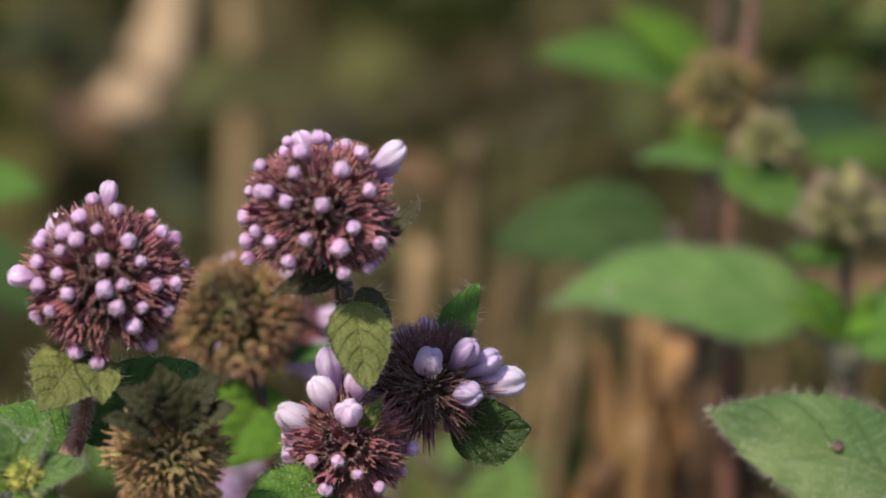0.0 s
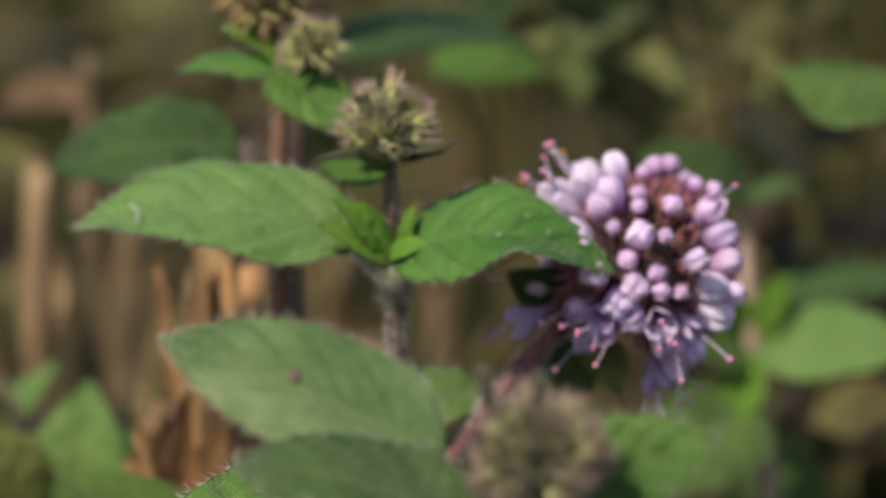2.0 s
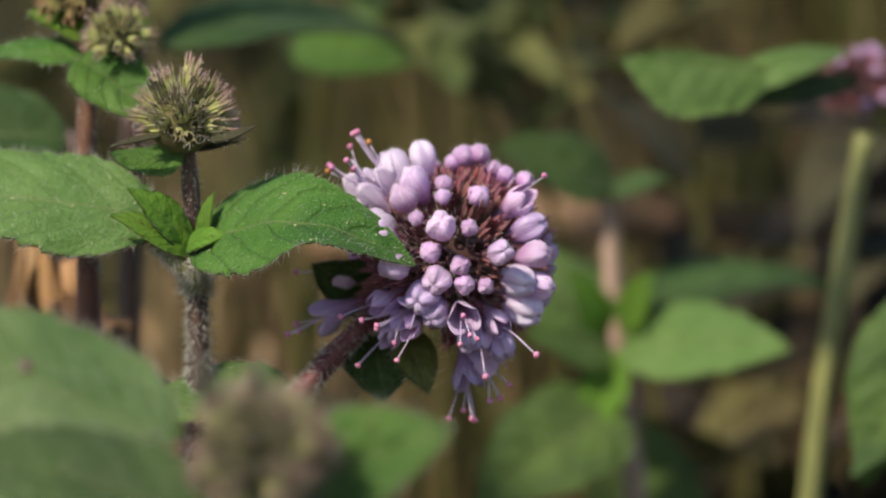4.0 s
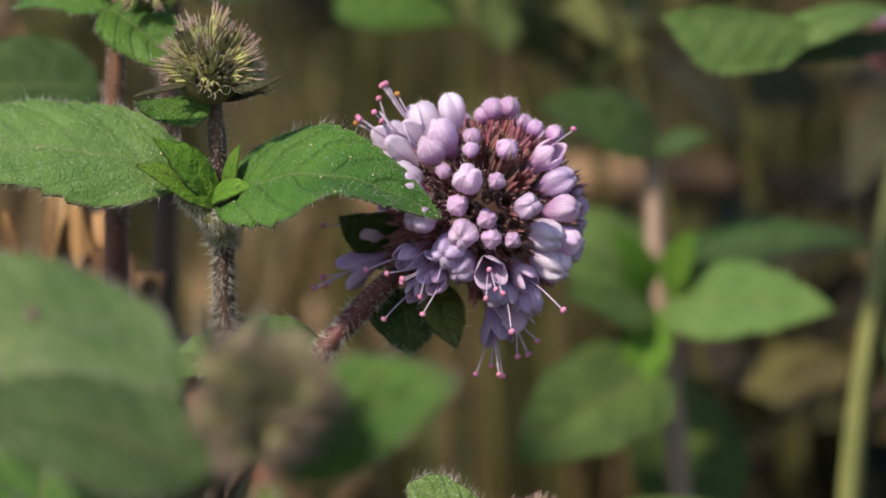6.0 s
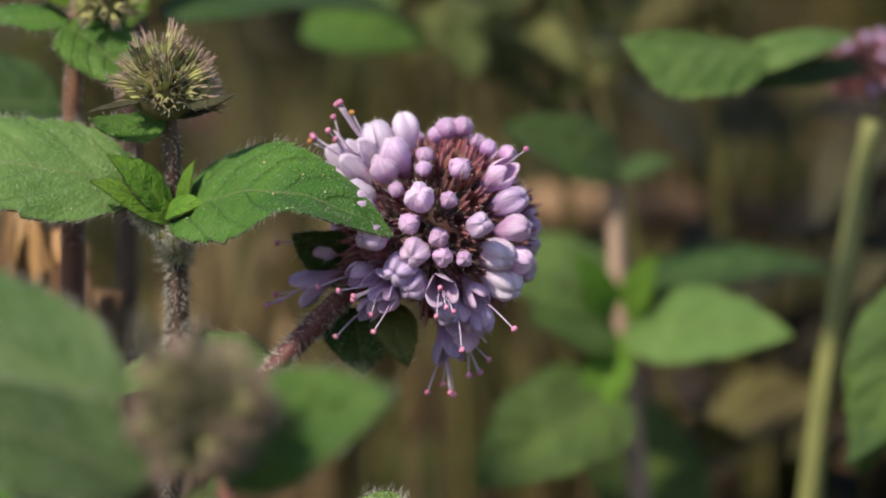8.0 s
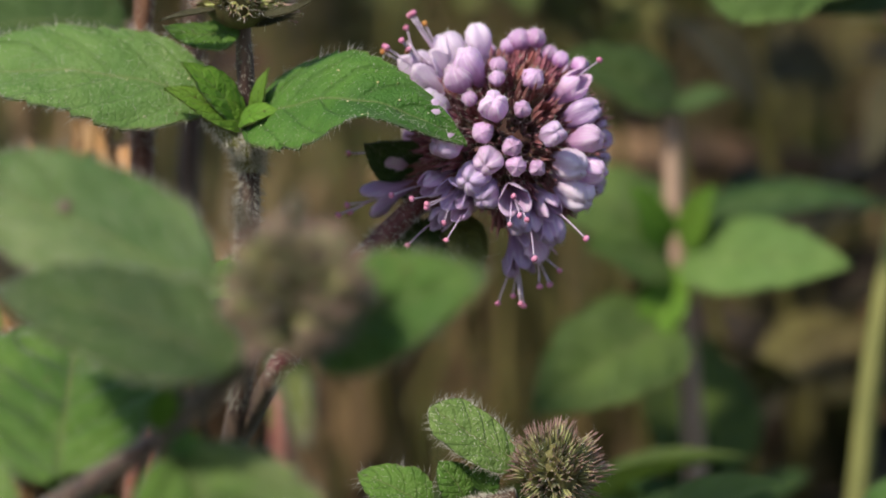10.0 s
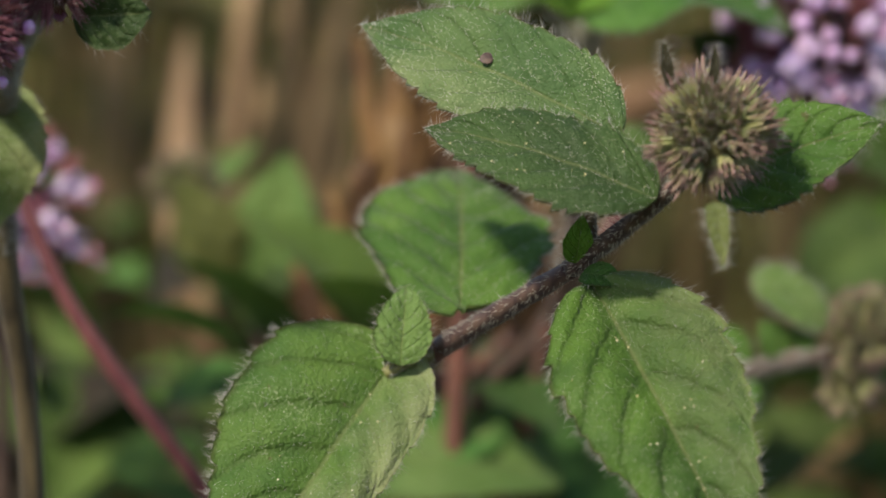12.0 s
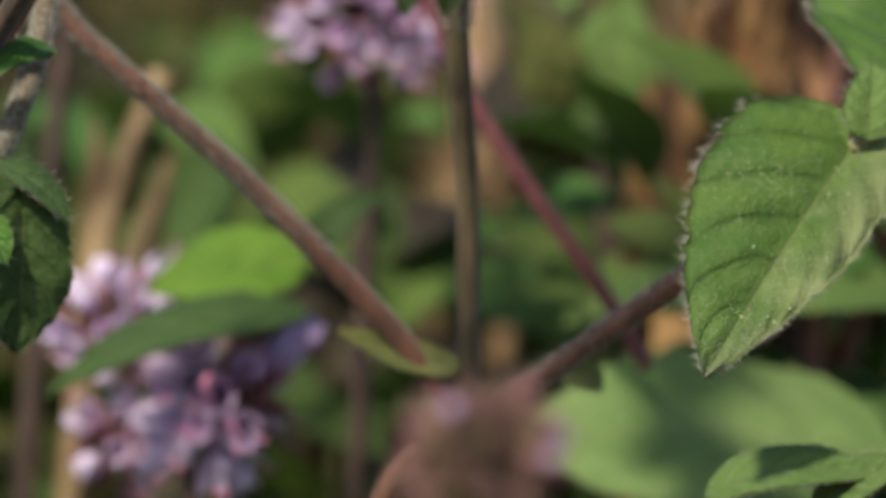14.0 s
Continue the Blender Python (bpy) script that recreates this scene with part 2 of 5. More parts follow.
CALYX_OLIVE = tip_material("calyx_olive", (0.13, 0.14, 0.04), (0.29, 0.27, 0.08), (0.34, 0.19, 0.10), 0.3, 0.95, value=0.7)
BUD = tip_material("bud_pink", (0.32, 0.10, 0.18), (0.48, 0.21, 0.48), (0.60, 0.35, 0.61), 0.2, 0.7, clear=0.2, hue=0.03, value=0.3, ribs=4, ribbed=0.15, streak=0.35)
PETAL = tip_material("petal_lilac", (0.42, 0.18, 0.40), (0.62, 0.36, 0.63), (0.76, 0.52, 0.78), 0.35, 0.95, clear=0.3, hue=0.03, value=0.3, ribs=4, ribbed=0.2, streak=0.5)
PETAL_WHITE = tip_material("petal_pale", (0.58, 0.38, 0.60), (0.74, 0.55, 0.77), (0.80, 0.66, 0.84), 0.35, 0.9, clear=0.3, hue=0.02, value=0.18, ribs=4, ribbed=0.2, streak=0.5)
PETAL_VIOLET = tip_material("petal_violet", (0.38, 0.19, 0.42), (0.50, 0.31, 0.60), (0.61, 0.44, 0.73), 0.35, 0.95, clear=0.3, hue=0.03, value=0.25, ribs=4, ribbed=0.2, streak=0.45)
ANTHER = plain_material("anther_pink", (0.55, 0.16, 0.30), (0.66, 0.28, 0.42), 1500.0, 0.5)
ANTHER_OLD = plain_material("anther_orange", (0.50, 0.22, 0.06), (0.42, 0.16, 0.05), 1500.0, 0.5)
GRAIN = plain_material("pollen", (0.80, 0.76, 0.55), (0.62, 0.52, 0.22), 300.0, 0.6)
CORE_RED = plain_material("receptacle_red", (0.075, 0.034, 0.026), (0.045, 0.024, 0.018), 900.0, 0.8)
CORE = plain_material("receptacle", (0.13, 0.12, 0.045), (0.09, 0.07, 0.03), 900.0, 0.8)
STRAW = plain_material("straw", (0.42, 0.29, 0.16), (0.23, 0.15, 0.08), 260.0, 0.6, (1, 1, 0.12), 0.5, 0.0004, value=1.0, c=(0.14, 0.088, 0.048))
STRAW_PALE = plain_material("straw_pale", (0.52, 0.39, 0.25), (0.38, 0.27, 0.16), 260.0, 0.6, (1, 1, 0.12), 0.5, 0.0004, value=0.1, c=(0.34, 0.22, 0.12))
STRAW_DARK = plain_material("straw_dark", (0.31, 0.195, 0.108), (0.21, 0.125, 0.068), 260.0, 0.7, (0.12, 1, 1), 0.5, 0.0004, value=0.1, c=(0.11, 0.065, 0.035))
STRAW_ORANGE = plain_material("straw_orange", (0.32, 0.18, 0.078), (0.15, 0.078, 0.033), 520.0, 0.6, (1, 1, 0.10), 0.8, 0.0005, value=1.5, c=(0.11, 0.058, 0.028))
GRASS = plain_material("grass", (0.112, 0.105, 0.028), (0.135, 0.125, 0.042), 60.0, 0.5, (1, 1, 0.1), 0.2, clear=0.25, c=(0.15, 0.12, 0.05), value=1.0, islands=True)
GRASS_DRY = plain_material("dry_grass", (0.28, 0.182, 0.085), (0.17, 0.106, 0.050), 60.0, 0.6, (1, 1, 0.1), 0.2, clear=0.15, c=(0.12, 0.085, 0.04), value=1.0, islands=True)
LITTER = plain_material("litter", (0.085, 0.055, 0.028), (0.040, 0.027, 0.016), 90.0, 0.8, bump=0.5, dist=0.001, c=(0.13, 0.085, 0.045), value=1.0, islands=True)
SOIL = plain_material("soil", (0.060, 0.042, 0.026), (0.030, 0.024, 0.015), 40.0, 0.9, bump=0.8, dist=0.004, c=(0.045, 0.055, 0.020))


# ---- building ----
WORLD = {}
MM = 0.001


def part(name, data, parent=None, at=(0, 0, 0), turn=None, label=""):
    """A mesh object under a thing or a part; at: its origin in the place, in mm; turn: a 3 x 3 matrix."""
    ob = new(name, data)
    m = Matrix.Translation(Vector(at) * MM)
    if turn is not None:
        m = m @ turn.to_4x4()
    WORLD[ob.name] = m
    if parent is not None:
        ob.parent = parent
        ob.matrix_local = WORLD[parent.name].inverted() @ m
    else:
        ob.matrix_local = m
    if label:
        tagged(ob, label)
    return ob


def thing(name, at, label, category, group="", kind=""):
    ob = part(name, None, None, at)
    ob.empty_display_size = 0.01
    return tagged(ob, label, category, group, kind)


def solid(name, verts, faces, mats, uvs=None, which=None, smooth=True):
    """A mesh from points in mm; uvs a pair for each vertex."""
    me = bpy.data.meshes.new(name)
    v = np.asarray(verts, float) * MM
    me.from_pydata(v.tolist(), [], [tuple(int(i) for i in f) for f in faces])
    for m in mats if isinstance(mats, (list, tuple)) else [mats]:
        me.materials.append(m)
    if uvs is not None:
        layer = me.uv_layers.new(name="UVMap")
        idx = np.zeros(len(me.loops), int)
        me.loops.foreach_get("vertex_index", idx)
        layer.data.foreach_set("uv", np.asarray(uvs, float)[idx].ravel())
    if which is not None:
        me.polygons.foreach_set("material_index", np.asarray(which, int))
    me.polygons.foreach_set("use_smooth", [smooth] * len(me.polygons))
    me.update()
    return me


def grid_faces(nu, nv, start=0, flip=False):
    i, j = np.meshgrid(np.arange(nu - 1), np.arange(nv - 1), indexing="ij")
    a = (start + i * nv + j).ravel()
    f = np.stack([a, a + nv, a + nv + 1, a + 1], 1)
    return f[:, ::-1] if flip else f


def frame_of(axis, up):
    """Columns: along the axis, to the side, and up."""
    x = Vector(axis).normalized()
    z = (Vector(up) - x * Vector(up).dot(x)).normalized()
    y = z.cross(x)
    return Matrix((x, y, z)).transposed()


def needles(points, ways, lengths, width, rng):
    """Thin three-sided hairs."""
    points, ways = np.asarray(points, float), np.asarray(ways, float)
    n = len(points)
    ways = ways / (np.linalg.norm(ways, axis=1, keepdims=True) + 1e-9)
    side = np.cross(ways, rng.normal(size=(n, 3)))
    side /= np.linalg.norm(side, axis=1, keepdims=True) + 1e-9
    other = np.cross(ways, side)
    bend = rng.normal(size=(n, 3)) * np.asarray(lengths)[:, None] * 0.12
    tipp = points + ways * np.asarray(lengths)[:, None] + bend
    a = points + side * width
    b = points - side * width * 0.5 + other * width * 0.87
    c = points - side * width * 0.5 - other * width * 0.87
    v = np.stack([a, b, c, tipp], 1).reshape(-1, 3)
    k = np.arange(n)[:, None] * 4
    f = np.concatenate([k + np.array([[0, 1, 3]]), k + np.array([[1, 2, 3]]), k + np.array([[2, 0, 3]])])
    return v, f


def leaf(plant, base, tip, up, width, mat=None, bow=0.08, droop=0.0, fold=0.25, wave=0.02, teeth=11, serr=0.13, cord=0.0, broad=0.0, grains=0, quilt=0.07,
         nu=88, nv=21, wide=0.36, hair=1.0, name="leaf", label="", seed=0, asym=0.0, edge=()):
    """An ovate leaf from base to tip, in mm; up: the side that it shows; edge: a side, -1 or 1, and rows of (share of the length,
    mm) by which its margin rises or sags."""
    rng = np.random.default_rng(seed + int(abs(base[0]) * 7 + abs(tip[2]) * 13))
    axis = Vector(tip) - Vector(base)
    length = axis.length
    fr = frame_of(axis, up)
    u = np.linspace(0, 1, nu)
    v = np.linspace(-1, 1, nv)
    U, Vv = np.meshgrid(u, v, indexing="ij")
    w = np.where(u < wide, np.sqrt(np.clip(1 - (1 - np.minimum(u / wide, 1)) ** 2, 0, 1)), np.cos(np.clip((u - wide) / (1 - wide), 0, 1) * math.pi / 2) ** 0.85)
    w = np.where(u < wide, broad + (1 - broad) * w, w)
    if broad:
        w = w * np.where(u < 0.12, 0.30 + 0.70 * np.sqrt(np.clip(1 - (1 - u / 0.12) ** 2, 0, 1)), 1)
    w = np.maximum(w, 0.02)
    uw = u + 0.25 / teeth * np.sin(u * 17 + seed) + 0.15 / teeth * np.sin(u * 41 + 2 * seed)
    saw = (uw * teeth) % 1.0
    w = w * (1 + 0.025 * np.sin(u * 9 + seed) + 0.015 * np.sin(u * 21 + seed * 2))
    serr = serr * (0.75 + 0.35 * np.sin(u * 13 + seed * 1.7))[:, None]
    notch = 1 + serr * (saw - 0.5)[:, None] * np.abs(Vv) ** 6
    half = width / 2 * w[:, None]
    y = Vv * half * notch * (1 + asym * Vv)
    x = U * length - cord * length * np.abs(Vv) ** 1.6 * (1 - U) ** 3 + serr * 0.35 * length / teeth * (saw - 0.5)[:, None] * np.abs(Vv) ** 6
    s = U * 5.5 - np.abs(Vv) ** 1.3 * 1.7
    z = bow * length * 4 * U * (1 - U) - droop * length * U**3 * (1 - U) * 3
    z = z + fold * np.abs(y) - fold * 0.6 * np.abs(y) ** 2 / (width / 2)
    z = z + quilt * width * np.abs(np.sin(s * math.pi)) ** 0.7 * np.clip(w, 0, 1)[:, None] * np.sqrt(np.abs(Vv)) * (1 - np.abs(Vv) ** 4)
    z = z + wave * width * np.sin(U * 11 + Vv * 1.2 + seed) * np.abs(Vv) ** 2
    z = z + 0.012 * width * np.sin(U * 23 + seed * 3) * np.sin(Vv * 5 + seed)
    if edge:
        rise = np.interp(u, *zip(*edge[1]))
        rise = np.convolve(np.pad(rise, 4, mode="edge"), np.ones(9) / 9, "valid")
        z = z + rise[:, None] * np.clip(edge[0] * Vv, 0, 1) ** 1.5
    local = np.stack([x, y, z], -1).reshape(-1, 3)
    m3 = np.array(fr)
    off = np.array(base, float) - np.array(WORLD[plant.name].translation) / MM
    top = local @ m3.T + off
    thick = 0.16 + 0.004 * length
    under = (local - [0, 0, thick]) @ m3.T + off
    n = nu * nv
    faces = [grid_faces(nu, nv), grid_faces(nu, nv, n, True)]
    ring = np.concatenate([np.arange(nu) * nv, (nu - 1) * nv + np.arange(1, nv), (np.arange(nu - 2, -1, -1)) * nv + nv - 1, np.arange(nv - 2, 0, -1)])
    nxt = np.roll(ring, -1)
    faces.append(np.stack([ring, ring + n, nxt + n, nxt], 1)[:, ::-1])
    uvs = np.stack([U.ravel(), (Vv.ravel() + 1) / 2], 1)
    me = solid(name, np.concatenate([top, under]), np.concatenate(faces), mat or LEAF, np.concatenate([uvs, uvs]))
    ob = part(name, me, plant, np.array(WORLD[plant.name].translation) / MM, label=label)
    if hair > 0:
        size = length * width / 420
        k = int(150 * hair * min(1.3, length / 26))
        a, b = rng.uniform(0.03, 1, k), rng.choice([-1, 1], k)
        ia = np.clip((a * (nu - 1)).astype(int), 0, nu - 2)
        rim, ja, ga = local.reshape(nu, nv, 3), np.where(b > 0, nv - 1, 0), rng.random((k, 1))
        margin = rim[ia, ja] * (1 - ga) + rim[ia + 1, ja] * ga
        way = np.stack([rng.normal(0.35, 0.35, k), b * 1.0, rng.normal(0.15, 0.45, k)], 1)
        k2 = int(620 * hair * min(1.4, size))
        fu, fv = rng.uniform(0, nu - 1.001, k2), rng.uniform(0, nv - 1.001, k2)
        i2, j2 = fu.astype(int), fv.astype(int)
        gu, gv = (fu - i2)[:, None], (fv - j2)[:, None]
        at = local.reshape(nu, nv, 3)
        body = (at[i2, j2] * (1 - gu) + at[i2 + 1, j2] * gu) * (1 - gv) + (at[i2, j2 + 1] * (1 - gu) + at[i2 + 1, j2 + 1] * gu) * gv
        way2 = np.stack([rng.normal(0.9, 0.4, k2), rng.normal(0, 0.5, k2), rng.uniform(0.3, 1.0, k2)], 1)
        pts = np.concatenate([margin, body]) @ m3.T + off
        ways = np.concatenate([way, way2]) @ m3.T
        ln = np.concatenate([rng.uniform(0.5, 1.7, k), rng.uniform(0.15, 0.45, k2)])
        hv, hf = needles(pts, ways, ln, 0.024, rng)
        tagged(part("leaf_hairs", solid("leaf_hairs", hv, hf, HAIR), ob, np.array(WORLD[plant.name].translation) / MM), kind="stuff")
    if grains:
        i2, j2 = rng.integers(4, nu - 2, grains), rng.integers(2, nv - 2, grains)
        mid = local.reshape(nu, nv, 3)[i2, j2] + [0, 0, 0.08]
        octa = np.array([(1, 0, 0), (0, 1, 0), (-1, 0, 0), (0, -1, 0), (0, 0, 1), (0, 0, -1)], float)
        gv = (mid[:, None] + octa[None] * rng.uniform(0.08, 0.17, (grains, 1, 1))).reshape(-1, 3) @ m3.T + off
        tri = np.array([(0, 1, 4), (1, 2, 4), (2, 3, 4), (3, 0, 4), (1, 0, 5), (2, 1, 5), (3, 2, 5), (0, 3, 5)])
        gf = (tri[None] + np.arange(grains)[:, None, None] * 6).reshape(-1, 3)
        tagged(part("pollen", solid("pollen", gv, gf, GRAIN), ob, np.array(WORLD[plant.name].translation) / MM), kind="stuff")
    return ob


def along(points, n):
    """A smooth curve through a few points."""
    p = np.asarray(points, float)
    q = np.concatenate([[2 * p[0] - p[1]], p, [2 * p[-1] - p[-2]]])
    out = []
    for t in np.linspace(0, len(p) - 1, n):
        i = min(int(t), len(p) - 2)
        f = t - i
        a, b, c, d = q[i : i + 4]
        out.append(0.5 * (2 * b + (c - a) * f + (2 * a - 5 * b + 4 * c - d) * f * f + (3 * b - a - 3 * c + d) * f**3))
    return np.array(out)


def tube_geo(curve, radii, sides=10, square=0.0, twist=0.0, lump=0.0, seed=0):
    rng = np.random.default_rng(seed)
    n = len(curve)
    d = np.gradient(curve, axis=0)
    d /= np.linalg.norm(d, axis=1, keepdims=True) + 1e-9
    ref = np.array([0.3, -0.9, 0.2])
    a = np.cross(d, ref)
    a /= np.linalg.norm(a, axis=1, keepdims=True) + 1e-9
    b = np.cross(d, a)
    th = np.linspace(0, 2 * math.pi, sides, endpoint=False)
    v = []
    for i in range(n):
        r = radii[i] * (1 + square * np.cos(4 * th + twist * i) + lump * rng.normal(size=sides))
        v.append(curve[i] + np.cos(th)[:, None] * r[:, None] * a[i] + np.sin(th)[:, None] * r[:, None] * b[i])
    v = np.concatenate(v)
    i, j = np.meshgrid(np.arange(n - 1), np.arange(sides), indexing="ij")
    p, q = (i * sides + j).ravel(), (i * sides + (j + 1) % sides).ravel()
    f = [tuple(r) for r in np.stack([p, q, q + sides, p + sides], 1)]
    f += [tuple(range(sides))[::-1], tuple(range((n - 1) * sides, n * sides))]
    uv = np.stack([np.tile(np.arange(sides) / sides, n), np.repeat(np.linspace(0, 1, n), sides)], 1)
    return v, f, uv, d


def stem(plant, points, r0, r1, mat=None, hair=1.0, name="stem", n=40, hairs=HAIR, hair_from=0.0, label="", length=0.8):
    """A four-angled, downy stem through points in mm, from its foot up."""
    rng = np.random.default_rng(int(abs(points[0][0]) * 11 + abs(points[-1][2]) * 5))
    org = np.array(WORLD[plant.name].translation) / MM
    c = along(points, n)
    rad = np.linspace(r0, r1, n) * (1 + 0.05 * np.sin(np.linspace(0, 19, n)))
    v, f, uv, d = tube_geo(c - org, rad, 12, 0.09, 0.02, 0.015, 3)
    ob = part(name, solid(name, v, f, mat or STEM_DARK, uv), plant, org, label=label)
    if hair > 0:
        span = np.linalg.norm(np.diff(c, axis=0), axis=1).sum()
        k = int(span * 14 * hair * (1 - hair_from))
        t = rng.uniform(hair_from, 0.999, k) * (n - 1)
        i = t.astype(int)
        fr = (t - i)[:, None]
        pos = c[i] * (1 - fr) + c[i + 1] * fr - org
        way = np.cross(d[i], rng.normal(size=(k, 3)))
        way /= np.linalg.norm(way, axis=1, keepdims=True)
        pos = pos + way * (rad[i] * 0.93)[:, None]
        hv, hf = needles(pos, way - d[i] * rng.uniform(0, 0.8, (k, 1)), rng.uniform(0.45, 1.1, k) * length, 0.05, rng)
        tagged(part("stem_hairs", solid("stem_hairs", hv, hf, hairs), ob, org), kind="stuff")
    return ob


# the small pieces of a flower head, each along +z from its foot
def calyx_mesh(name, mat, length, radius, teeth=5, spread=1.25, tooth=0.42, hair=14):
    """A ribbed tube with narrow pointed teeth, and hairs on it."""
    rng = np.random.default_rng(len(name))
    sides = teeth * 4
    th = np.linspace(0, 2 * math.pi, sides, endpoint=False)
    v, uv, f = [], [], []
    prof = [(0, 0.40), (0.14, 0.80), (0.34, 1.0), (0.52, 1.04), (1 - tooth, 0.98)]
    for h, r in prof:
        for k, a in enumerate(th):
            rr = radius * r * (1.09 if k % 2 == 0 else 0.88)
            v.append((rr * math.cos(a), rr * math.sin(a), h * length))
            uv.append((k / sides, h))
    for i in range(len(prof) - 1):
        for k in range(sides):
            p, q = i * sides + k, i * sides + (k + 1) % sides
            f.append((p, q, q + sides, p + sides))
    last = (len(prof) - 1) * sides
    for k in range(0, sides, 4):
        a, tall, lean = th[k], rng.uniform(0.90, 1.10), rng.normal(0, 0.10)
        mids = []
        for da, rr, h, t in ((-0.16, 1.0, 0.52, 0.8), (0.0, 1.1, 0.50, 0.8), (0.16, 1.0, 0.52, 0.8), (0.0, 0.80, 0.48, 0.8)):
            mids.append(len(v))
            r1 = radius * (1 + (spread - 1) * 0.5) * rr
            v.append((r1 * math.cos(a + da + lean), r1 * math.sin(a + da + lean), length * (1 - tooth * h)))
            uv.append((k / sides, t))
        t = len(v)
        v.append((radius * spread * math.cos(a + lean), radius * spread * math.sin(a + lean), length * tall))
        uv.append((k / sides, 1))
        l, m, r = last + (k - 1) % sides, last + k, last + (k + 1) % sides
        ml, mm, mr, mi = mids
        f += [(l, m, mm, ml), (m, r, mr, mm), (r, mi, mr), (l, ml, mi), (l, mi, r), (ml, mm, t), (mm, mr, t), (mr, mi, t), (mi, ml, t)]
    which = [0] * len(f)
    mats = [mat]
    if hair:
        pts, ways = [], []
        for _ in range(hair):
            a, h = rng.uniform(0, 6.28), rng.uniform(0.2, 1.0)
            pts.append((radius * math.cos(a), radius * math.sin(a), h * length))
            ways.append((math.cos(a), math.sin(a), rng.uniform(0.1, 1.3)))
        hv, hf = needles(pts, ways, rng.uniform(0.25, 0.75, hair), 0.018, rng)
        f += [tuple(r) for r in hf + len(v)]
        which += [1] * len(hf)
        v += hv.tolist()
        uv += [(0, 0.5)] * len(hv)
        mats.append(HAIR)
    return solid(name, v, f, mats, uv, which, smooth=False)


def revolve(name, mat, prof, sides, lobe, lift=0.0, inner=None, seed=0, fuzz=0):
    """A corolla: rings of (height, radius, lobing); lobe: how many lobes."""
    rng = np.random.default_rng(seed)
    th = np.linspace(0, 2 * math.pi, sides, endpoint=False)
    ph = rng.uniform(0, 6.28)
    v, uv = [], []
    rings = prof + ([(h, r * 0.93, l) for h, r, l in reversed(prof)] if inner else [])
    top = max(h for h, _, _ in prof)
    for h, r, l in rings:
        for k, a in enumerate(th):
            c = 2 * abs(math.cos((lobe * a + ph) / 2)) ** 0.7 - 1
            side = 1 + 0.12 * math.cos(a - 1.0) + 0.04 * math.sin(3 * a + ph + h) + 0.03 * math.sin(7 * a + 2 * h)
            rr = r * side * (1 + 0.22 * l * c + 0.05 * l * math.cos(2 * lobe * a + ph))
            v.append((rr * math.cos(a), rr * math.sin(a), h + l * lift * c * (1 + 0.3 * math.cos(a))))
            uv.append((k / sides + ph / (lobe * 2 * math.pi), h / top))
    n = len(rings)
    f = []
    for i in range(n - 1):
        for k in range(sides):
            p, q = i * sides + k, i * sides + (k + 1) % sides
            f.append((p, q, q + sides, p + sides))
    f.append(tuple(range(sides))[::-1])
    if not inner:
        f.append(tuple(range((n - 1) * sides, n * sides)))
    if not fuzz:
        return solid(name, v, f, mat, uv)
    which = [0] * len(f)
    pick = rng.integers(sides * 2, sides * (len(prof) - 1), fuzz)
    feet = np.array(v)[pick]
    ways = np.stack([feet[:, 0], feet[:, 1], rng.uniform(0.2, 1.4, fuzz) * np.abs(feet[:, 0] + feet[:, 1]) + 0.3], 1)
    hv, hf = needles(feet, ways, rng.uniform(0.25, 0.55, fuzz), 0.022, rng)
    f = f + [tuple(r) for r in hf + len(v)]
    return solid(name, v + hv.tolist(), f, [mat, HAIR], uv + [(0, 0.8)] * len(hv), which + [1] * len(hf))


def bud_mesh(name, mat, r, seed):
    prof = [(0, 0.35 * r, 0), (0.35 * r, 0.80 * r, 0.1), (0.8 * r, r, 0.3), (1.25 * r, 0.97 * r, 0.4), (1.62 * r, 0.74 * r, 0.6), (1.88 * r, 0.40 * r, 0.8), (1.96 * r, 0.10 * r, 0.3)]
    return revolve(name, mat, prof, 16, 4, 0.02 * r, seed=seed, fuzz=34)


def closed_mesh(name, mat, length, r, seed):
    prof = [(0, 0.42 * r, 0), (0.22 * length, 0.62 * r, 0.1), (0.44 * length, 0.93 * r, 0.3), (0.64 * length, 1.0 * r, 0.5), (0.82 * length, 0.86 * r, 0.8), (0.93 * length, 0.60 * r, 1.0), (0.99 * length, 0.30 * r, 1.1), (0.95 * length, 0.10 * r, 0.4)]
    return revolve(name, mat, prof, 32, 4, 0.06 * r, seed=seed, fuzz=60)


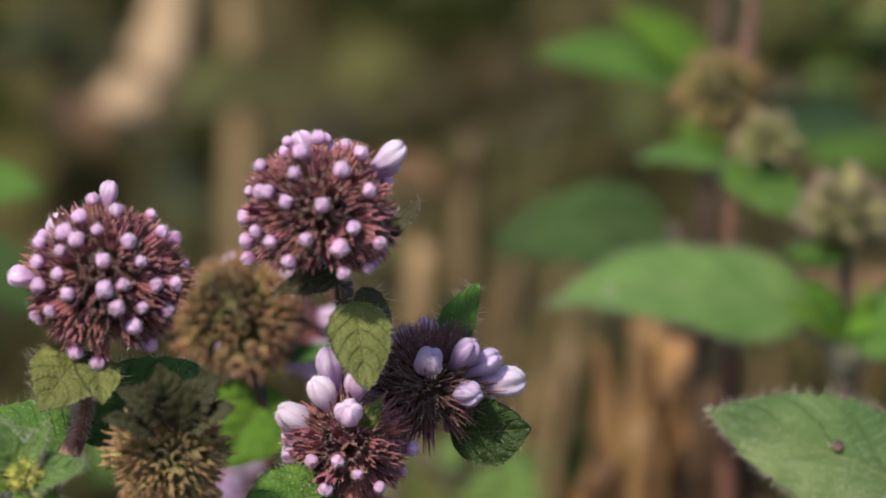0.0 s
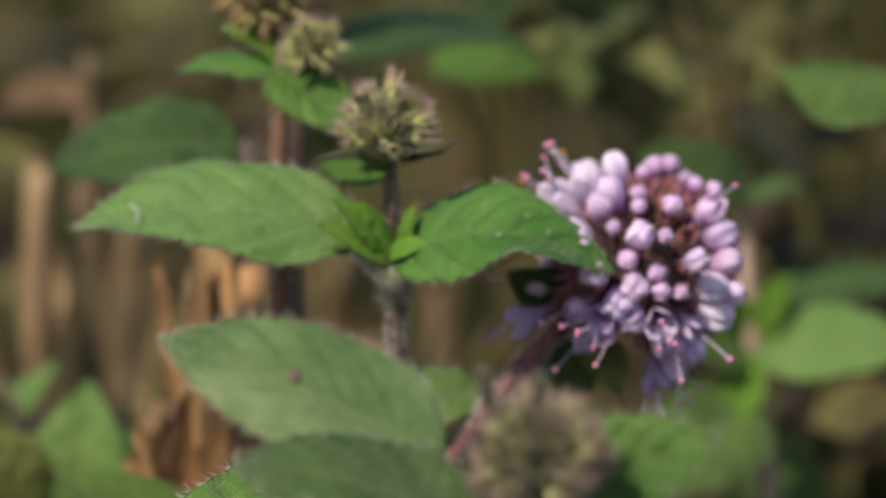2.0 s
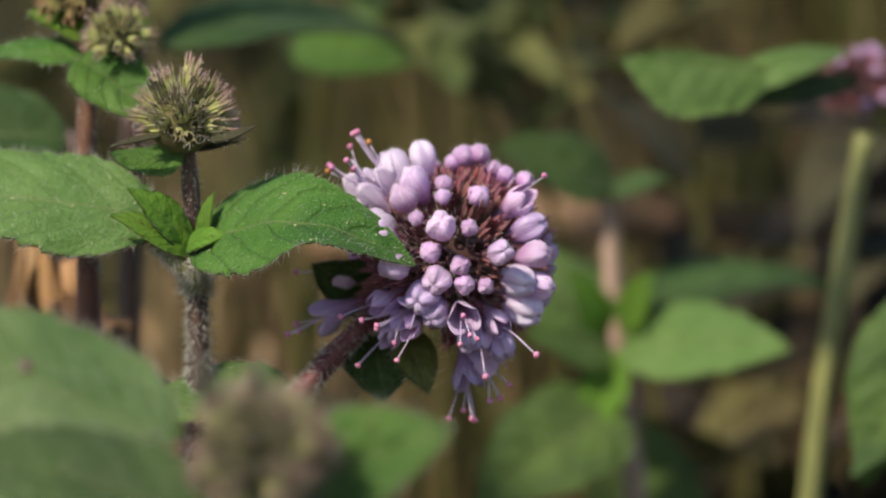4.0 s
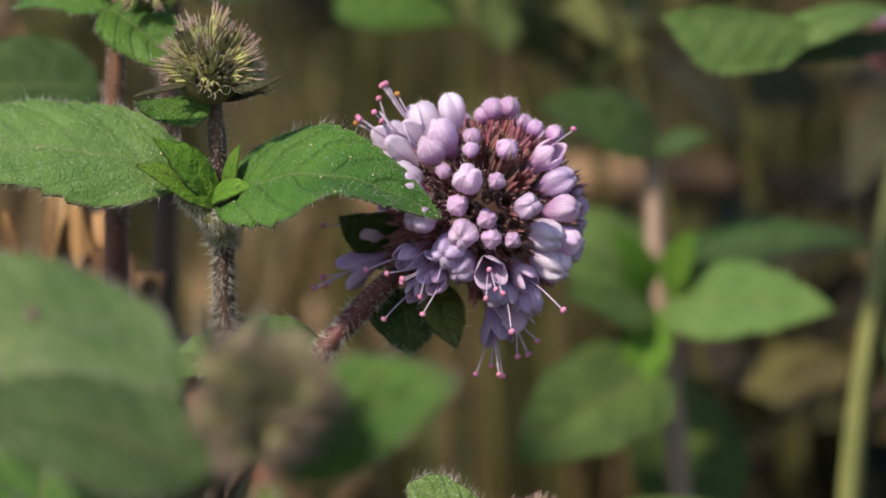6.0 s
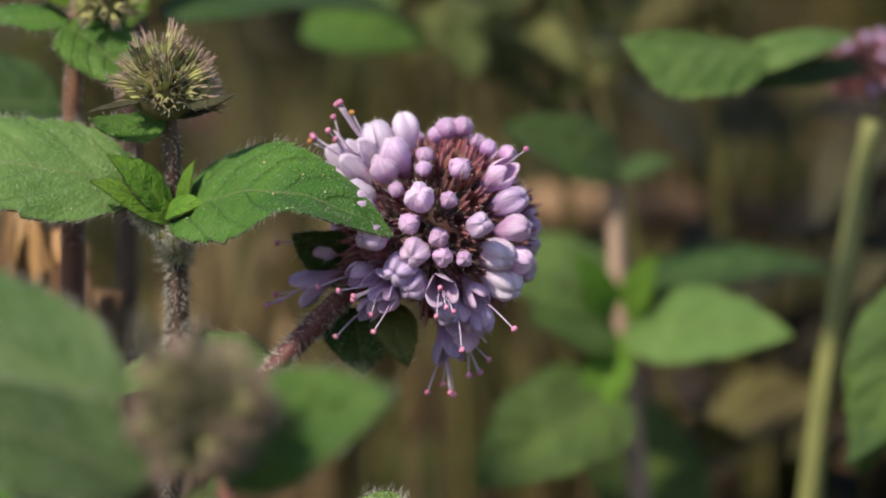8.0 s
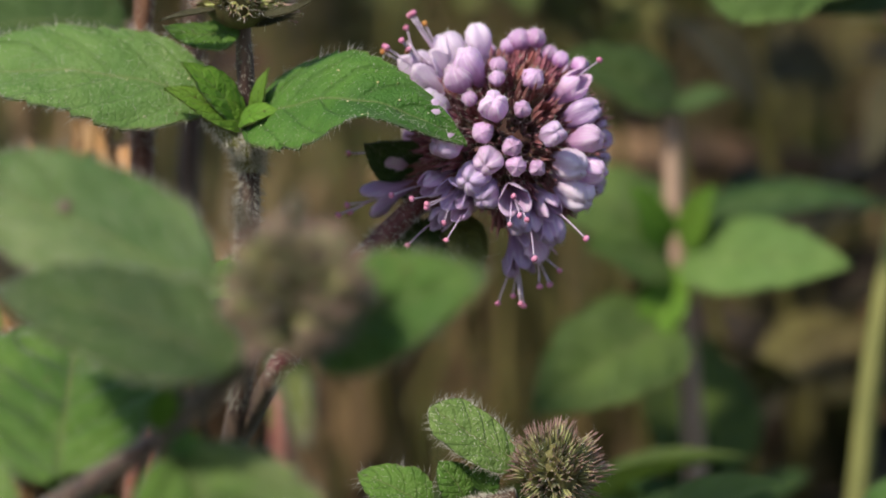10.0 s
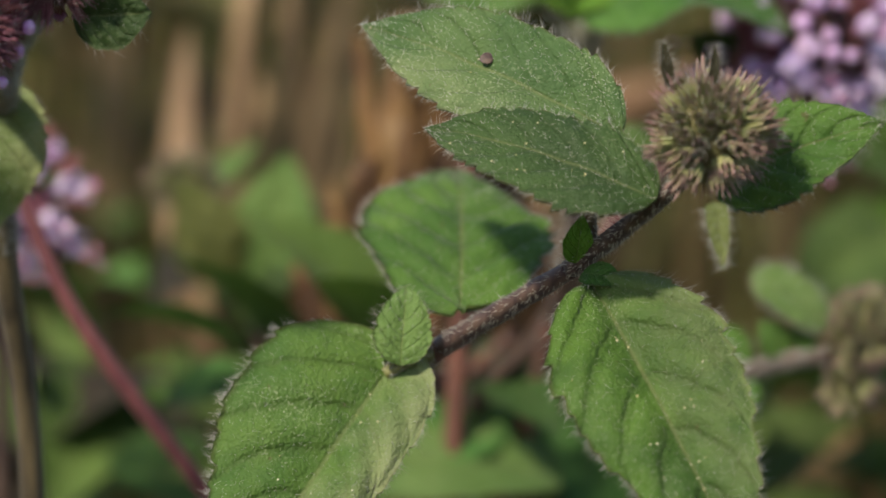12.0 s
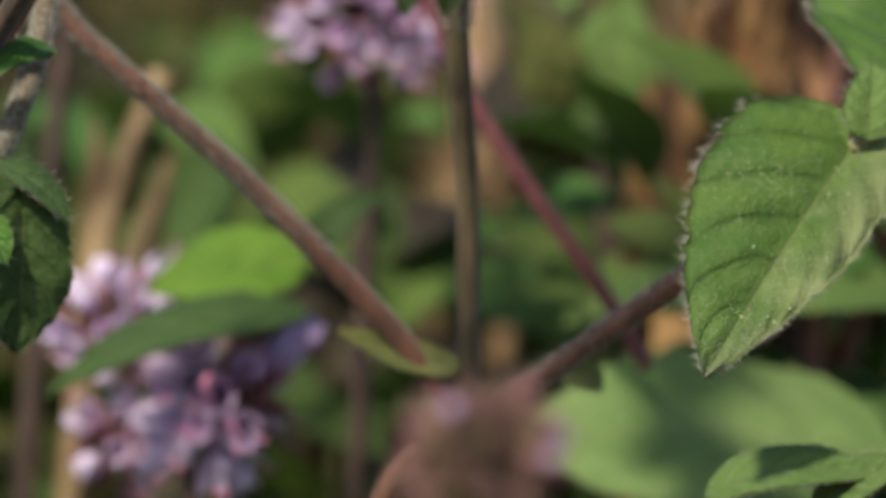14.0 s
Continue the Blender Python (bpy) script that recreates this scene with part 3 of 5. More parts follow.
def lobed(name, mat, length, r, seed, tube, flare, curl, fuzz=30):
    """A tube that parts into four rounded lobes; flare: how far they spread, curl: how far their tips turn."""
    rng = np.random.default_rng(seed)
    sides, rings = 48, 11
    th = np.linspace(0, 2 * math.pi, sides, endpoint=False)
    ph = rng.uniform(0, 6.28)
    reach = rng.uniform(0.82, 1.12, 4)
    wide = rng.normal(0, 0.10, 4)
    lobe = ((th + ph) / (math.pi / 2)).astype(int) % 4
    petal = np.abs(np.sin(2 * (th + ph))) ** 0.45
    v, uv = [], []
    shells = [(1.0, range(rings)), (0.93, range(rings - 1, -1, -1))]
    for shrink, order in shells:
        for i in order:
            t = i / (rings - 1)
            out = np.clip((t - tube) / (1 - tube), 0, 1)
            rad = r * (0.38 + 0.62 * np.clip(t / tube, 0, 1) ** 1.6) * (1 + out * flare * (1 + wide[lobe])) - r * curl * out**2 * petal
            h = length * (min(t, tube) + (1 - tube) * out * petal * reach[lobe])
            rad = rad * shrink * (1 + 0.05 * np.sin(3 * th + ph + 2 * t)) * (1 + 0.10 * out * (petal - 0.6))
            v.append(np.stack([rad * np.cos(th), rad * np.sin(th), h], 1))
            uv.append(np.stack([np.arange(sides) / sides, np.full(sides, t)], 1))
    v, uv = np.concatenate(v), np.concatenate(uv)
    n = 2 * rings
    i, j = np.meshgrid(np.arange(n - 1), np.arange(sides), indexing="ij")
    p, q = (i * sides + j).ravel(), (i * sides + (j + 1) % sides).ravel()
    f = [tuple(x) for x in np.stack([p, q, q + sides, p + sides], 1)] + [tuple(range(sides))[::-1]]
    which = [0] * len(f)
    pick = rng.integers(sides * 4, sides * (rings - 1), fuzz)
    ways = np.stack([v[pick, 0], v[pick, 1], rng.uniform(0.1, 1.0, fuzz)], 1)
    hv, hf = needles(v[pick], ways, rng.uniform(0.2, 0.5, fuzz), 0.018, rng)
    return solid(name, np.concatenate([v, hv]), f + [tuple(x) for x in hf + len(v)], [mat, HAIR], np.concatenate([uv, np.full((len(hv), 2), 0.8)]), which + [1] * len(hf))


def half_mesh(name, mat, length, r, seed):
    return lobed(name, mat, length, r, seed, 0.60, 0.12, 0.42)


def open_mesh(name, mat, length, r, seed):
    return lobed(name, mat, length, r, seed, 0.52, 0.45, 0.05)


def stamen_mesh(name, length, mat, bend):
    c = along([(0, 0, 0), (0.25 * bend, 0, length * 0.5), (bend, 0, length)], 7)
    v, f, uv, _ = tube_geo(c, [0.075] * 7, 5)
    which = [0] * len(f)
    rings, base = [(0.0, 0.05), (0.12, 0.24), (0.3, 0.30), (0.48, 0.22), (0.56, 0.05)], len(v)
    more, mf = [], []
    for h, r in rings:
        for k in range(8):
            more.append((bend + r * 1.2 * math.cos(k * math.pi / 4), r * math.sin(k * math.pi / 4), length - 0.1 + h))
    for i in range(4):
        for k in range(8):
            p, q = base + i * 8 + k, base + i * 8 + (k + 1) % 8
            mf.append((p, q, q + 8, p + 8))
    v = np.concatenate([v, more])
    uv = np.concatenate([uv, np.zeros((len(more), 2))])
    return solid(name, v, f + mf, [PETAL_WHITE, mat], uv, which + [1] * len(mf))


CALYX = {
    "red": [calyx_mesh("calyx_red", CALYX_RED, 4.0, 0.86, tooth=0.27, spread=1.12, hair=50), calyx_mesh("calyx_red_b", CALYX_RED, 3.7, 0.76, tooth=0.30, spread=1.0, hair=50), calyx_mesh("calyx_red_c", CALYX_RED, 3.3, 0.70, tooth=0.32, spread=1.2, hair=46)],
    "dark": [calyx_mesh("calyx_dark", CALYX_DARK, 5.0, 0.62, tooth=0.5, spread=1.1, hair=40), calyx_mesh("calyx_dark_b", CALYX_DARK, 4.4, 0.56, tooth=0.5, spread=1.3, hair=40)],
    "green": [calyx_mesh("calyx_green", CALYX_GREEN, 3.9, 0.70, tooth=0.34, spread=1.0, hair=20), calyx_mesh("calyx_green_b", CALYX_GREEN, 3.2, 0.60, tooth=0.38, spread=0.8, hair=20), calyx_mesh("calyx_green_c", CALYX_GREEN, 3.6, 0.56, tooth=0.44, spread=1.15, hair=20)],
    "grey": [calyx_mesh("calyx_grey", CALYX_GREY, 3.7, 0.56, tooth=0.40, spread=1.1, hair=20), calyx_mesh("calyx_grey_b", CALYX_GREY, 3.0, 0.50, tooth=0.44, spread=0.9, hair=20), calyx_mesh("calyx_grey_c", CALYX_GREY, 3.4, 0.60, tooth=0.34, spread=1.2, hair=20)],
    "dry": [calyx_mesh("calyx_dry", CALYX_DRY, 3.6, 0.80, tooth=0.34, spread=1.25, hair=16), calyx_mesh("calyx_dry_b", CALYX_DRY, 3.0, 0.72, tooth=0.36, spread=1.4, hair=16)],
    "yellow": [calyx_mesh("calyx_yellow", CALYX_YELLOW, 3.0, 0.6, tooth=0.4, spread=0.6, hair=10)],
    "pinkish": [calyx_mesh("calyx_pinkish", CALYX_PINKISH, 3.8, 0.9, tooth=0.5, spread=0.35, hair=0)],
    "olive": [calyx_mesh("calyx_olive", CALYX_OLIVE, 3.6, 0.78, tooth=0.36, spread=1.25, hair=16), calyx_mesh("calyx_olive_b", CALYX_OLIVE, 3.1, 0.66, tooth=0.4, spread=1.1, hair=16)],
}
BUDS = [bud_mesh("bud_mesh", BUD, 0.90, 1), bud_mesh("bud_mesh_b", BUD, 0.78, 2), bud_mesh("bud_mesh_c", BUD, 0.98, 3)]
CLOSED = [closed_mesh("closed_mesh", PETAL, 4.3, 1.32, 4), closed_mesh("closed_mesh_b", PETAL, 3.9, 1.40, 5), closed_mesh("closed_mesh_c", PETAL, 4.0, 1.22, 25)]
CLOSED_PALE = [closed_mesh("closed_pale_mesh", PETAL_WHITE, 5.0, 1.5, 6), closed_mesh("closed_pale_mesh_b", PETAL_WHITE, 4.7, 1.38, 16)]
CLOSED_VIOLET = [closed_mesh("closed_violet_mesh", PETAL_VIOLET, 5.0, 1.42, 7), closed_mesh("closed_violet_mesh_b", PETAL_VIOLET, 4.5, 1.35, 17)]
HALF = [half_mesh("half_open_mesh", PETAL, 4.6, 1.35, 18), half_mesh("half_open_mesh_b", PETAL, 4.3, 1.25, 19)]
OPENED = [open_mesh("open_mesh", PETAL, 5.0, 1.20, 8), open_mesh("open_mesh_b", PETAL_VIOLET, 4.7, 1.15, 9), open_mesh("open_mesh_c", PETAL, 4.6, 1.25, 29)]
OPENED_PALE = [open_mesh("open_pale_mesh", PETAL_WHITE, 5.2, 1.15, 10), open_mesh("open_pale_mesh_b", PETAL_WHITE, 4.8, 1.05, 30)]
STAMEN = [stamen_mesh("stamen_mesh", 5.4, ANTHER, 0.6), stamen_mesh("stamen_mesh_b", 4.2, ANTHER, -0.9)]
STAMEN_OLD = [stamen_mesh("stamen_mesh_c", 4.0, ANTHER_OLD, 0.4)]
KINDS = {"b": ("bud", BUDS, 0.0), "c": ("closed_flower", CLOSED, 0.0), "w": ("closed_flower", CLOSED_PALE, 0.0), "v": ("closed_flower", CLOSED_VIOLET, 0.0), "h": ("half_open_flower", HALF, 1.0), "o": ("open_flower", OPENED, 1.0), "p": ("open_flower", OPENED_PALE, 1.0)}


def stand(direction, spin):
    return Vector(direction).to_track_quat("Z", "Y").to_matrix() @ Matrix.Rotation(spin, 3, "Z")


def core_mesh(name, r, squash, mat=None):
    v, f = [], []
    for i in range(9):
        a = math.pi * i / 8
        for k in range(14):
            b = 2 * math.pi * k / 14
            rr = r * (1 + 0.08 * math.sin(3 * b + i))
            v.append((rr * math.sin(a) * math.cos(b), rr * math.sin(a) * math.sin(b), r * squash * math.cos(a)))
    for i in range(8):
        for k in range(14):
            p, q = i * 14 + k, i * 14 + (k + 1) % 14
            f.append((p, p + 14, q + 14, q))
    return solid(name, v, f, mat or CORE)


def head(plant, centre, core, outer, florets="", calyx="red", count=70, squash=1.0, seed=0, scale=1.0, low=-0.75, tilt=(0, 0, 1), gap=0.0, label="", others="", lift=0.0, rough=0.06, rings=0, shrink=1.0):
    """A whorled head round centre. florets: words of kind:dx,dz in mm from the centre as seen from the front; others: kinds strewn over
    the rest of the head; lift: how far the calyces lean to the tip, rings: how many whorls, rough: how uneven they stand."""
    rng = np.random.default_rng(seed)
    hd = part("flower_head", core_mesh("flower_head", core, squash, CORE_RED if calyx in ("red", "dark") else CORE), plant, centre, label=label)
    c0 = Vector(centre)
    used = []
    up = Vector(tilt).normalized()

    def floret(kind, way, reach):
        name, meshes, out = KINDS[kind]
        me = meshes[int(rng.integers(len(meshes)))]
        size = (scale if kind in "bch" else max(scale, 1.0)) * rng.uniform(0.84, 1.10) * shrink
        tall = me.vertices[-1].co.z / MM if kind in "bc" else 5.0
        foot = max(core * 0.8, reach - tall * size)
        turn = stand(way + Vector(rng.normal(0, 0.07, 3)), rng.uniform(0, 6.28)) * size
        part(name, me, hd, c0 + way * foot, turn)
        put_calyx(way, max(core * 0.55, foot - 2.6 * scale), 1.0)
        if out:
            for k in range(4 if kind in "op" else 1):
                w2 = (way + Vector(rng.normal(0, 0.16, 3))).normalized()
                st = STAMEN_OLD if kind == "p" and k == 0 else STAMEN
                part("stamen", st[int(rng.integers(len(st)))], hd, c0 + way * (foot + 2.4 * size), stand(w2, rng.uniform(0, 6.28)) * size)

    def put_calyx(way, foot, size):
        me = CALYX[calyx][int(rng.integers(len(CALYX[calyx])))]
        turn = stand(way + up * lift + Vector(rng.normal(0, rough, 3)), rng.uniform(0, 6.28)) * (scale * size * rng.uniform(0.82, 1.15))
        part("calyx", me, hd, c0 + way * foot, turn)

    for word in florets.split():
        kind, xy = word.split(":")
        dx, dz = (float(a) for a in xy.split(","))
        far = math.hypot(dx, dz)
        dy = -math.sqrt(max(0.9 * outer * outer - far * far, (0.10 * outer) ** 2))
        reach = max(outer * (0.93 if kind == "b" else 1.0), math.hypot(far, dy) + (0.5 if kind == "b" else 1.8))
        way = Vector((dx, dy, dz)).normalized()
        used.append(way)
        floret(kind, way, reach)
    q = Vector((0, 0, 1)).rotation_difference(up).to_matrix()
    for i in range(count):
        z = 1 - (1 - low) * (i + 0.5) / count
        if rings and z < 1 - 1 / rings:
            z = max(low, min(0.99, (math.floor(z * rings) + 0.5) / rings + rng.normal(0, 0.26 / rings)))
        a = i * 2.39996 + seed
        rr = math.sqrt(1 - z * z)
        way = (q @ Vector((rr * math.cos(a), rr * math.sin(a), z)) + Vector(rng.normal(0, 0.05, 3))).normalized()
        if used and min((way - w).length for w in used) < gap:
            continue
        if others and way.y > 0.1 and rng.random() < 0.45:
            floret(others[int(rng.integers(len(others)))], way, outer * 0.95)
        else:
            put_calyx(way, outer - rng.uniform(4.1, 5.0) * scale if calyx in ("red", "dark") and used else outer - (3.4 + 8 * rough * (rng.random() - 0.35)) * scale, rng.uniform(0.85, 1.1))
    return hd


# ---- ground ----
def ground_height(x, y):
    return 6 * math.sin(x * 0.021 + 1) * math.cos(y * 0.017) + 3 * math.sin(x * 0.06 + y * 0.05)


def ground_sheet():
    xs = np.concatenate([[-40000, -9000, -3000], np.linspace(-1500, 1500, 61), [3000, 9000, 40000]])
    ys = np.concatenate([[-40000, -9000, -3000], np.linspace(-1500, 2200, 75), [4000, 9000, 40000]])
    v = [(x, y, ground_height(x, y) * (1 if max(abs(x), abs(y)) < 2500 else 0)) for x in xs for y in ys]
    ob = part("ground", solid("ground", v, grid_faces(len(xs), len(ys), flip=False), SOIL))
    return tagged(ob, "damp brown soil under the plants", "ground", kind="structure")


ground_sheet()

# ---- the mint sprig in the middle, with a green bud head ----
m1 = thing("mint_plant", (-58, 28, 0), "hairy water mint sprig with green bud head and broad leaves", "plant", "mint plants")
stem(m1, [(-58, 28, 0), (-56, 26, 70), (-47.9, 22, 129), (-43.6, 19, 142), (-40.6, 9, 155)], 1.4, 1.2, STEM_BROWN, hair=0)
stem(m1, [(-40.6, 9, 155), (-38.4, 3, 166), (-37.6, 1.0, 176), (-37.3, 1.0, 188.4)], 1.2, 1.15, STEM_DARK, hair=3.6, hair_from=0.2, length=1.25)
stem(m1, [(-37.4, 0.9, 187.6), (-37.35, 0.7, 189.6), (-37.3, 0.4, 191.6)], 1.25, 1.75, STEM_GREEN, hair=12.0, length=1.5, name="node", label="swollen pale green downy node")
stem(m1, [(-37.3, 1.0, 188.4), (-37.4, 0.0, 195.4), (-37.7, -1.0, 203.4)], 0.95, 0.85, STEM_DARK, hair=0.8)
leaf(m1, (-40.4, 1.0, 194.9), (-73.9, 6.0, 195.8), (0.05, -0.66, 0.75), 14.0, LEAF_PALE, bow=0.12, fold=0.20, hair=1.5, grains=6, seed=1, wide=0.42, wave=0.03, edge=(1, [(0, 0), (0.3, -1.4), (0.62, 1.2), (0.82, 2.0), (1, 0)]))
leaf(m1, (-36.2, -2.2, 193.2), (-12.9, -8.0, 191.3), (-0.05, -0.62, 0.78), 14.2, LEAF, bow=0.20, fold=0.15, hair=1.5, grains=9, seed=2, cord=0.05, wide=0.31, broad=0.25, edge=(-1, [(0, 0), (0.33, -1.2), (0.62, 3.0), (0.82, 1.4), (1, 0)]))
leaf(m1, (-37.8, -2.0, 193.2), (-43.9, -5.0, 199.8), (0.5, -0.7, 0.5), 4.6, LEAF_FRESH, bow=0.1, nu=30, nv=9, hair=0, seed=3)
leaf(m1, (-37.2, -2.5, 192.4), (-45.8, -5.0, 197.0), (0.2, -0.75, 0.5), 3.8, LEAF_FRESH, bow=0.12, nu=30, nv=9, hair=0, seed=4)
leaf(m1, (-37.9, -3.5, 193.0), (-33.3, -5.0, 194.4), (0.0, -0.6, 0.8), 3.4, LEAF_FRESH, bow=0.15, nu=24, nv=9, hair=0, seed=5)
leaf(m1, (-36.4, -2.0, 192.8), (-34.8, -2.0, 199.0), (-0.7, -0.7, 0.1), 2.4, LEAF_FRESH, bow=0.08, nu=24, nv=9, hair=0, seed=6)
leaf(m1, (-37.9, -1.5, 203.2), (-45.9, -4.5, 203.7), (0.1, -0.6, 0.8), 4.8, LEAF, bow=-0.12, nu=30, nv=11, hair=0.5, seed=7, fold=-0.2)
leaf(m1, (-37.3, -1.5, 203.6), (-30.7, -4.0, 205.0), (-0.1, -0.5, 0.8), 1.8, LEAF_DUSK, bow=0.0, nu=24, nv=7, hair=0.3, seed=8)
head(m1, (-37.9, -2.0, 206.6), 3.9, 6.5, calyx="grey", count=112, squash=0.9, seed=11, scale=1.12, low=-0.36, lift=0.26, rough=0.17, rings=5)
leaf(m1, (-40.0, -6.0, 205.6), (-46.0, -7.0, 204.4), (0.1, -0.6, 0.8), 0.9, LEAF_DUSK, bow=0.05, nu=24, nv=7, hair=0.0, serr=0.05, seed=400, name="bract")
leaf(m1, (-35.0, -6.0, 205.0), (-29.4, -7.0, 206.6), (0.1, -0.6, 0.8), 1.3, LEAF_DUSK, bow=-0.05, nu=24, nv=7, hair=0.08, serr=0.05, seed=401, name="bract")
stem(m1, [(-37.4, -2.4, 189.9), (-39.0, -3.0, 191.6), (-41.6, -2.4, 194.0)], 1.1, 0.8, STEM_GREEN, hair=7.0, length=1.2, name="petiole", n=14)
stem(m1, [(-37.2, -2.4, 189.9), (-36.4, -3.4, 191.4), (-35.2, -3.6, 193.0)], 1.1, 0.8, STEM_GREEN, hair=7.0, length=1.2, name="petiole", n=14)

# ---- the sprig behind it ----
m2 = thing("mint_plant", (-51, 15, 0), "taller mint sprig with brown faded whorls and small leaves", "plant", "mint plants")
stem(m2, [(-51, 15, 0), (-53.2, 14.0, 100.7), (-51.0, 14.0, 175.6), (-50.7, 14.5, 196.7)], 1.3, 1.15, STEM_BROWN, hair_from=0.8, hair=1.2)
stem(m2, [(-50.7, 14.5, 196.7), (-50.4, 15.0, 206.7), (-49.2, 16.0, 216.7)], 1.1, 0.9, STEM_BROWN, hair=0.8)
leaf(m2, (-51.0, 14.0, 212.3), (-41.7, 9.0, 205.1), (0.35, -0.75, 0.55), 9.0, LEAF, bow=0.06, nu=40, nv=13, hair=0.8, seed=12)
leaf(m2, (-50.8, 15.0, 211.7), (-62.1, 17.0, 212.1), (0.1, -0.35, 0.9), 6.5, LEAF, bow=0.10, nu=40, nv=11, hair=0.7, seed=13)
leaf(m2, (-50.2, 16.0, 214.2), (-57.1, 17.0, 217.2), (0.2, -0.6, 0.7), 3.5, LEAF_FRESH, bow=0.1, nu=24, nv=9, hair=0.3, seed=14)
head(m2, (-46.3, 13.0, 214.6), 2.2, 4.6, calyx="grey", count=45, squash=1.0, seed=15, scale=0.75, low=-0.5)
head(m2, (-51.2, 18.0, 220.2), 3.0, 6.2, calyx="olive", count=60, squash=1.5, seed=16, scale=0.9, low=-0.8)
leaf(m2, (-47.6, 18.0, 219.7), (-41.0, 15.0, 221.6), (0, -0.7, 0.7), 3.0, LEAF_DUSK, bow=0.1, nu=24, nv=9, hair=0.4, seed=17)
stem(m2, [(-49.2, 17.0, 216.7), (-48.0, 19.0, 226.7), (-45.5, 22.0, 242.7)], 1.1, 0.8, STEM_BROWN, hair=0.6, name="stem")

# ---- the lilac flower in the middle ----
m3 = thing("mint_plant", (-66, 30, 0), "water mint sprig with a round lilac flower head in full bloom", "plant", "mint plants")
stem(m3, [(-66, 30, 0), (-62, 27, 80), (-52, 20, 138), (-43, 13, 152), (-34.7, 1, 165.5)], 1.3, 1.2, STEM_DARK, hair=0)
stem(m3, [(-34.7, 1, 165.5), (-29.5, -0.5, 172.5), (-24.6, 0, 178.5), (-15.5, 4.0, 187.4)], 1.2, 1.1, STEM_WINE, hair=3.2, length=1.1)
leaf(m3, (-19.0, 7.0, 181.9), (-17.5, 3.0, 175.0), (0.2, -0.8, 0.3), 8.0, LEAF_DARK, bow=0.05, nu=40, nv=13, hair=0.6, seed=21, serr=0.12)
leaf(m3, (-15.5, 6.0, 182.4), (-12.6, 3.0, 175.8), (0.3, -0.8, 0.3), 5.0, LEAF_WORN, bow=0.05, nu=36, nv=11, hair=0.5, seed=22, serr=0.16, name="withered_leaf")
leaf(m3, (-16.5, 6.0, 186.4), (-24.9, 2.0, 190.4), (0.1, -0.7, -0.5), 8.0, LEAF_DARK, bow=0.05, nu=36, nv=11, hair=0.4, seed=23)
leaf(m3, (-27.2, 3, 176.6), (-45.4, -2, 173.6), (0.05, -0.62, 0.78), 8.5, LEAF_PALE, bow=0.08, nu=44, nv=13, hair=1.2, seed=25, fold=0.3)
FRONT = """b:-2.9,6.1 b:0.7,11.4 b:0,9.6 b:5.3,10.5 b:3.9,8.3 b:2.7,4.9 b:8.3,8.9 b:-1.4,2.5 b:1.9,1.0 b:2.2,-1.0 b:4.3,-1.5 b:3.6,11.9 b:2.2,12.4 b:6.6,9.9 b:-0.2,8.2
c:-2.6,9.2 c:0.1,4.2 c:-5.5,3.7 c:-4.2,1.2 c:-0.9,-0.2 v:-2.6,-2.1 v:-1.3,-4.8 c:5.1,1.9 c:9.2,1.1 v:9.6,4.0 w:8.1,-1.3 w:8.3,-4.8 v:2.6,-7.5 h:-6.7,-7.5 h:7.9,7.3 w:-2.8,11.9 w:-5.7,11.0 c:-4.6,8.2 c:9.4,-1.6"""
BLOWN = """h:-7.7,-3.7 o:-4.6,-4.3 h:-3.6,-5.9 o:1.8,-4.8 o:1.4,-12.4 h:3.4,-8.0 o:3.6,-11.4 v:5.4,-8.4 h:5.6,-6.2 o:-13.2,-5.4 h:-12.0,-1.0 p:-8.1,7.7 p:-9.8,5.7 p:-9.6,8.9 p:-7.0,10.0 w:-7.6,5.0"""
head(m3, (-10.0, 5.0, 190.0), 4.6, 12.0, FRONT + " " + BLOWN, "red", 230, 1.05, 24, 1.0, low=-0.75, gap=0.12, others="bc", rough=0.12, shrink=1.14)

# ---- the near sprig with the green bud head ----
n1 = thing("mint_plant", (-104, -44, 0), "leaning water mint sprig with hairy toothed leaves and green head", "plant", "mint plants")
stem(n1, [(-104, -44, 0), (-107, -48, 70), (-106.0, -54.0, 111.0), (-93.8, -62.0, 124.5), (-70.5, -69.0, 143.3), (-50.0, -75.0, 159.7)], 1.5, 1.2, STEM_BROWN, hair_from=0.5, hair=1.8, n=60)
stem(n1, [(-50.0, -75.0, 159.7), (-42.3, -82.0, 165.0), (-35.7, -88.0, 169.6)], 1.1, 1.0, STEM_DARK, hair=1.2)
stem(n1, [(-35.7, -88.0, 169.6), (-30.1, -94.0, 174.4), (-23.8, -101.0, 180.3)], 1.0, 0.9, STEM_DARK, hair=1.6)
head(n1, (-20.8, -104.0, 185.5), 4.6, 7.4, calyx="green", count=135, squash=0.95, seed=31, scale=1.06, low=-0.65, tilt=(0.1, -0.75, 0.6), rough=0.17, rings=4, lift=0.15)
leaf(n1, (-26.5, -101.0, 178.2), (-51.3, -92.0, 184.6), (0.12, -0.70, 0.66), 12.8, LEAF_DARK, bow=0.06, fold=0.12, hair=1.3, grains=16, seed=32, teeth=12, serr=0.18)
leaf(n1, (-30.6, -90.0, 184.0), (-59.2, -76.0, 194.6), (-0.05, -0.80, 0.55), 14.5, LEAF_GREY, bow=0.06, fold=0.22, hair=1.8, grains=6, seed=33)
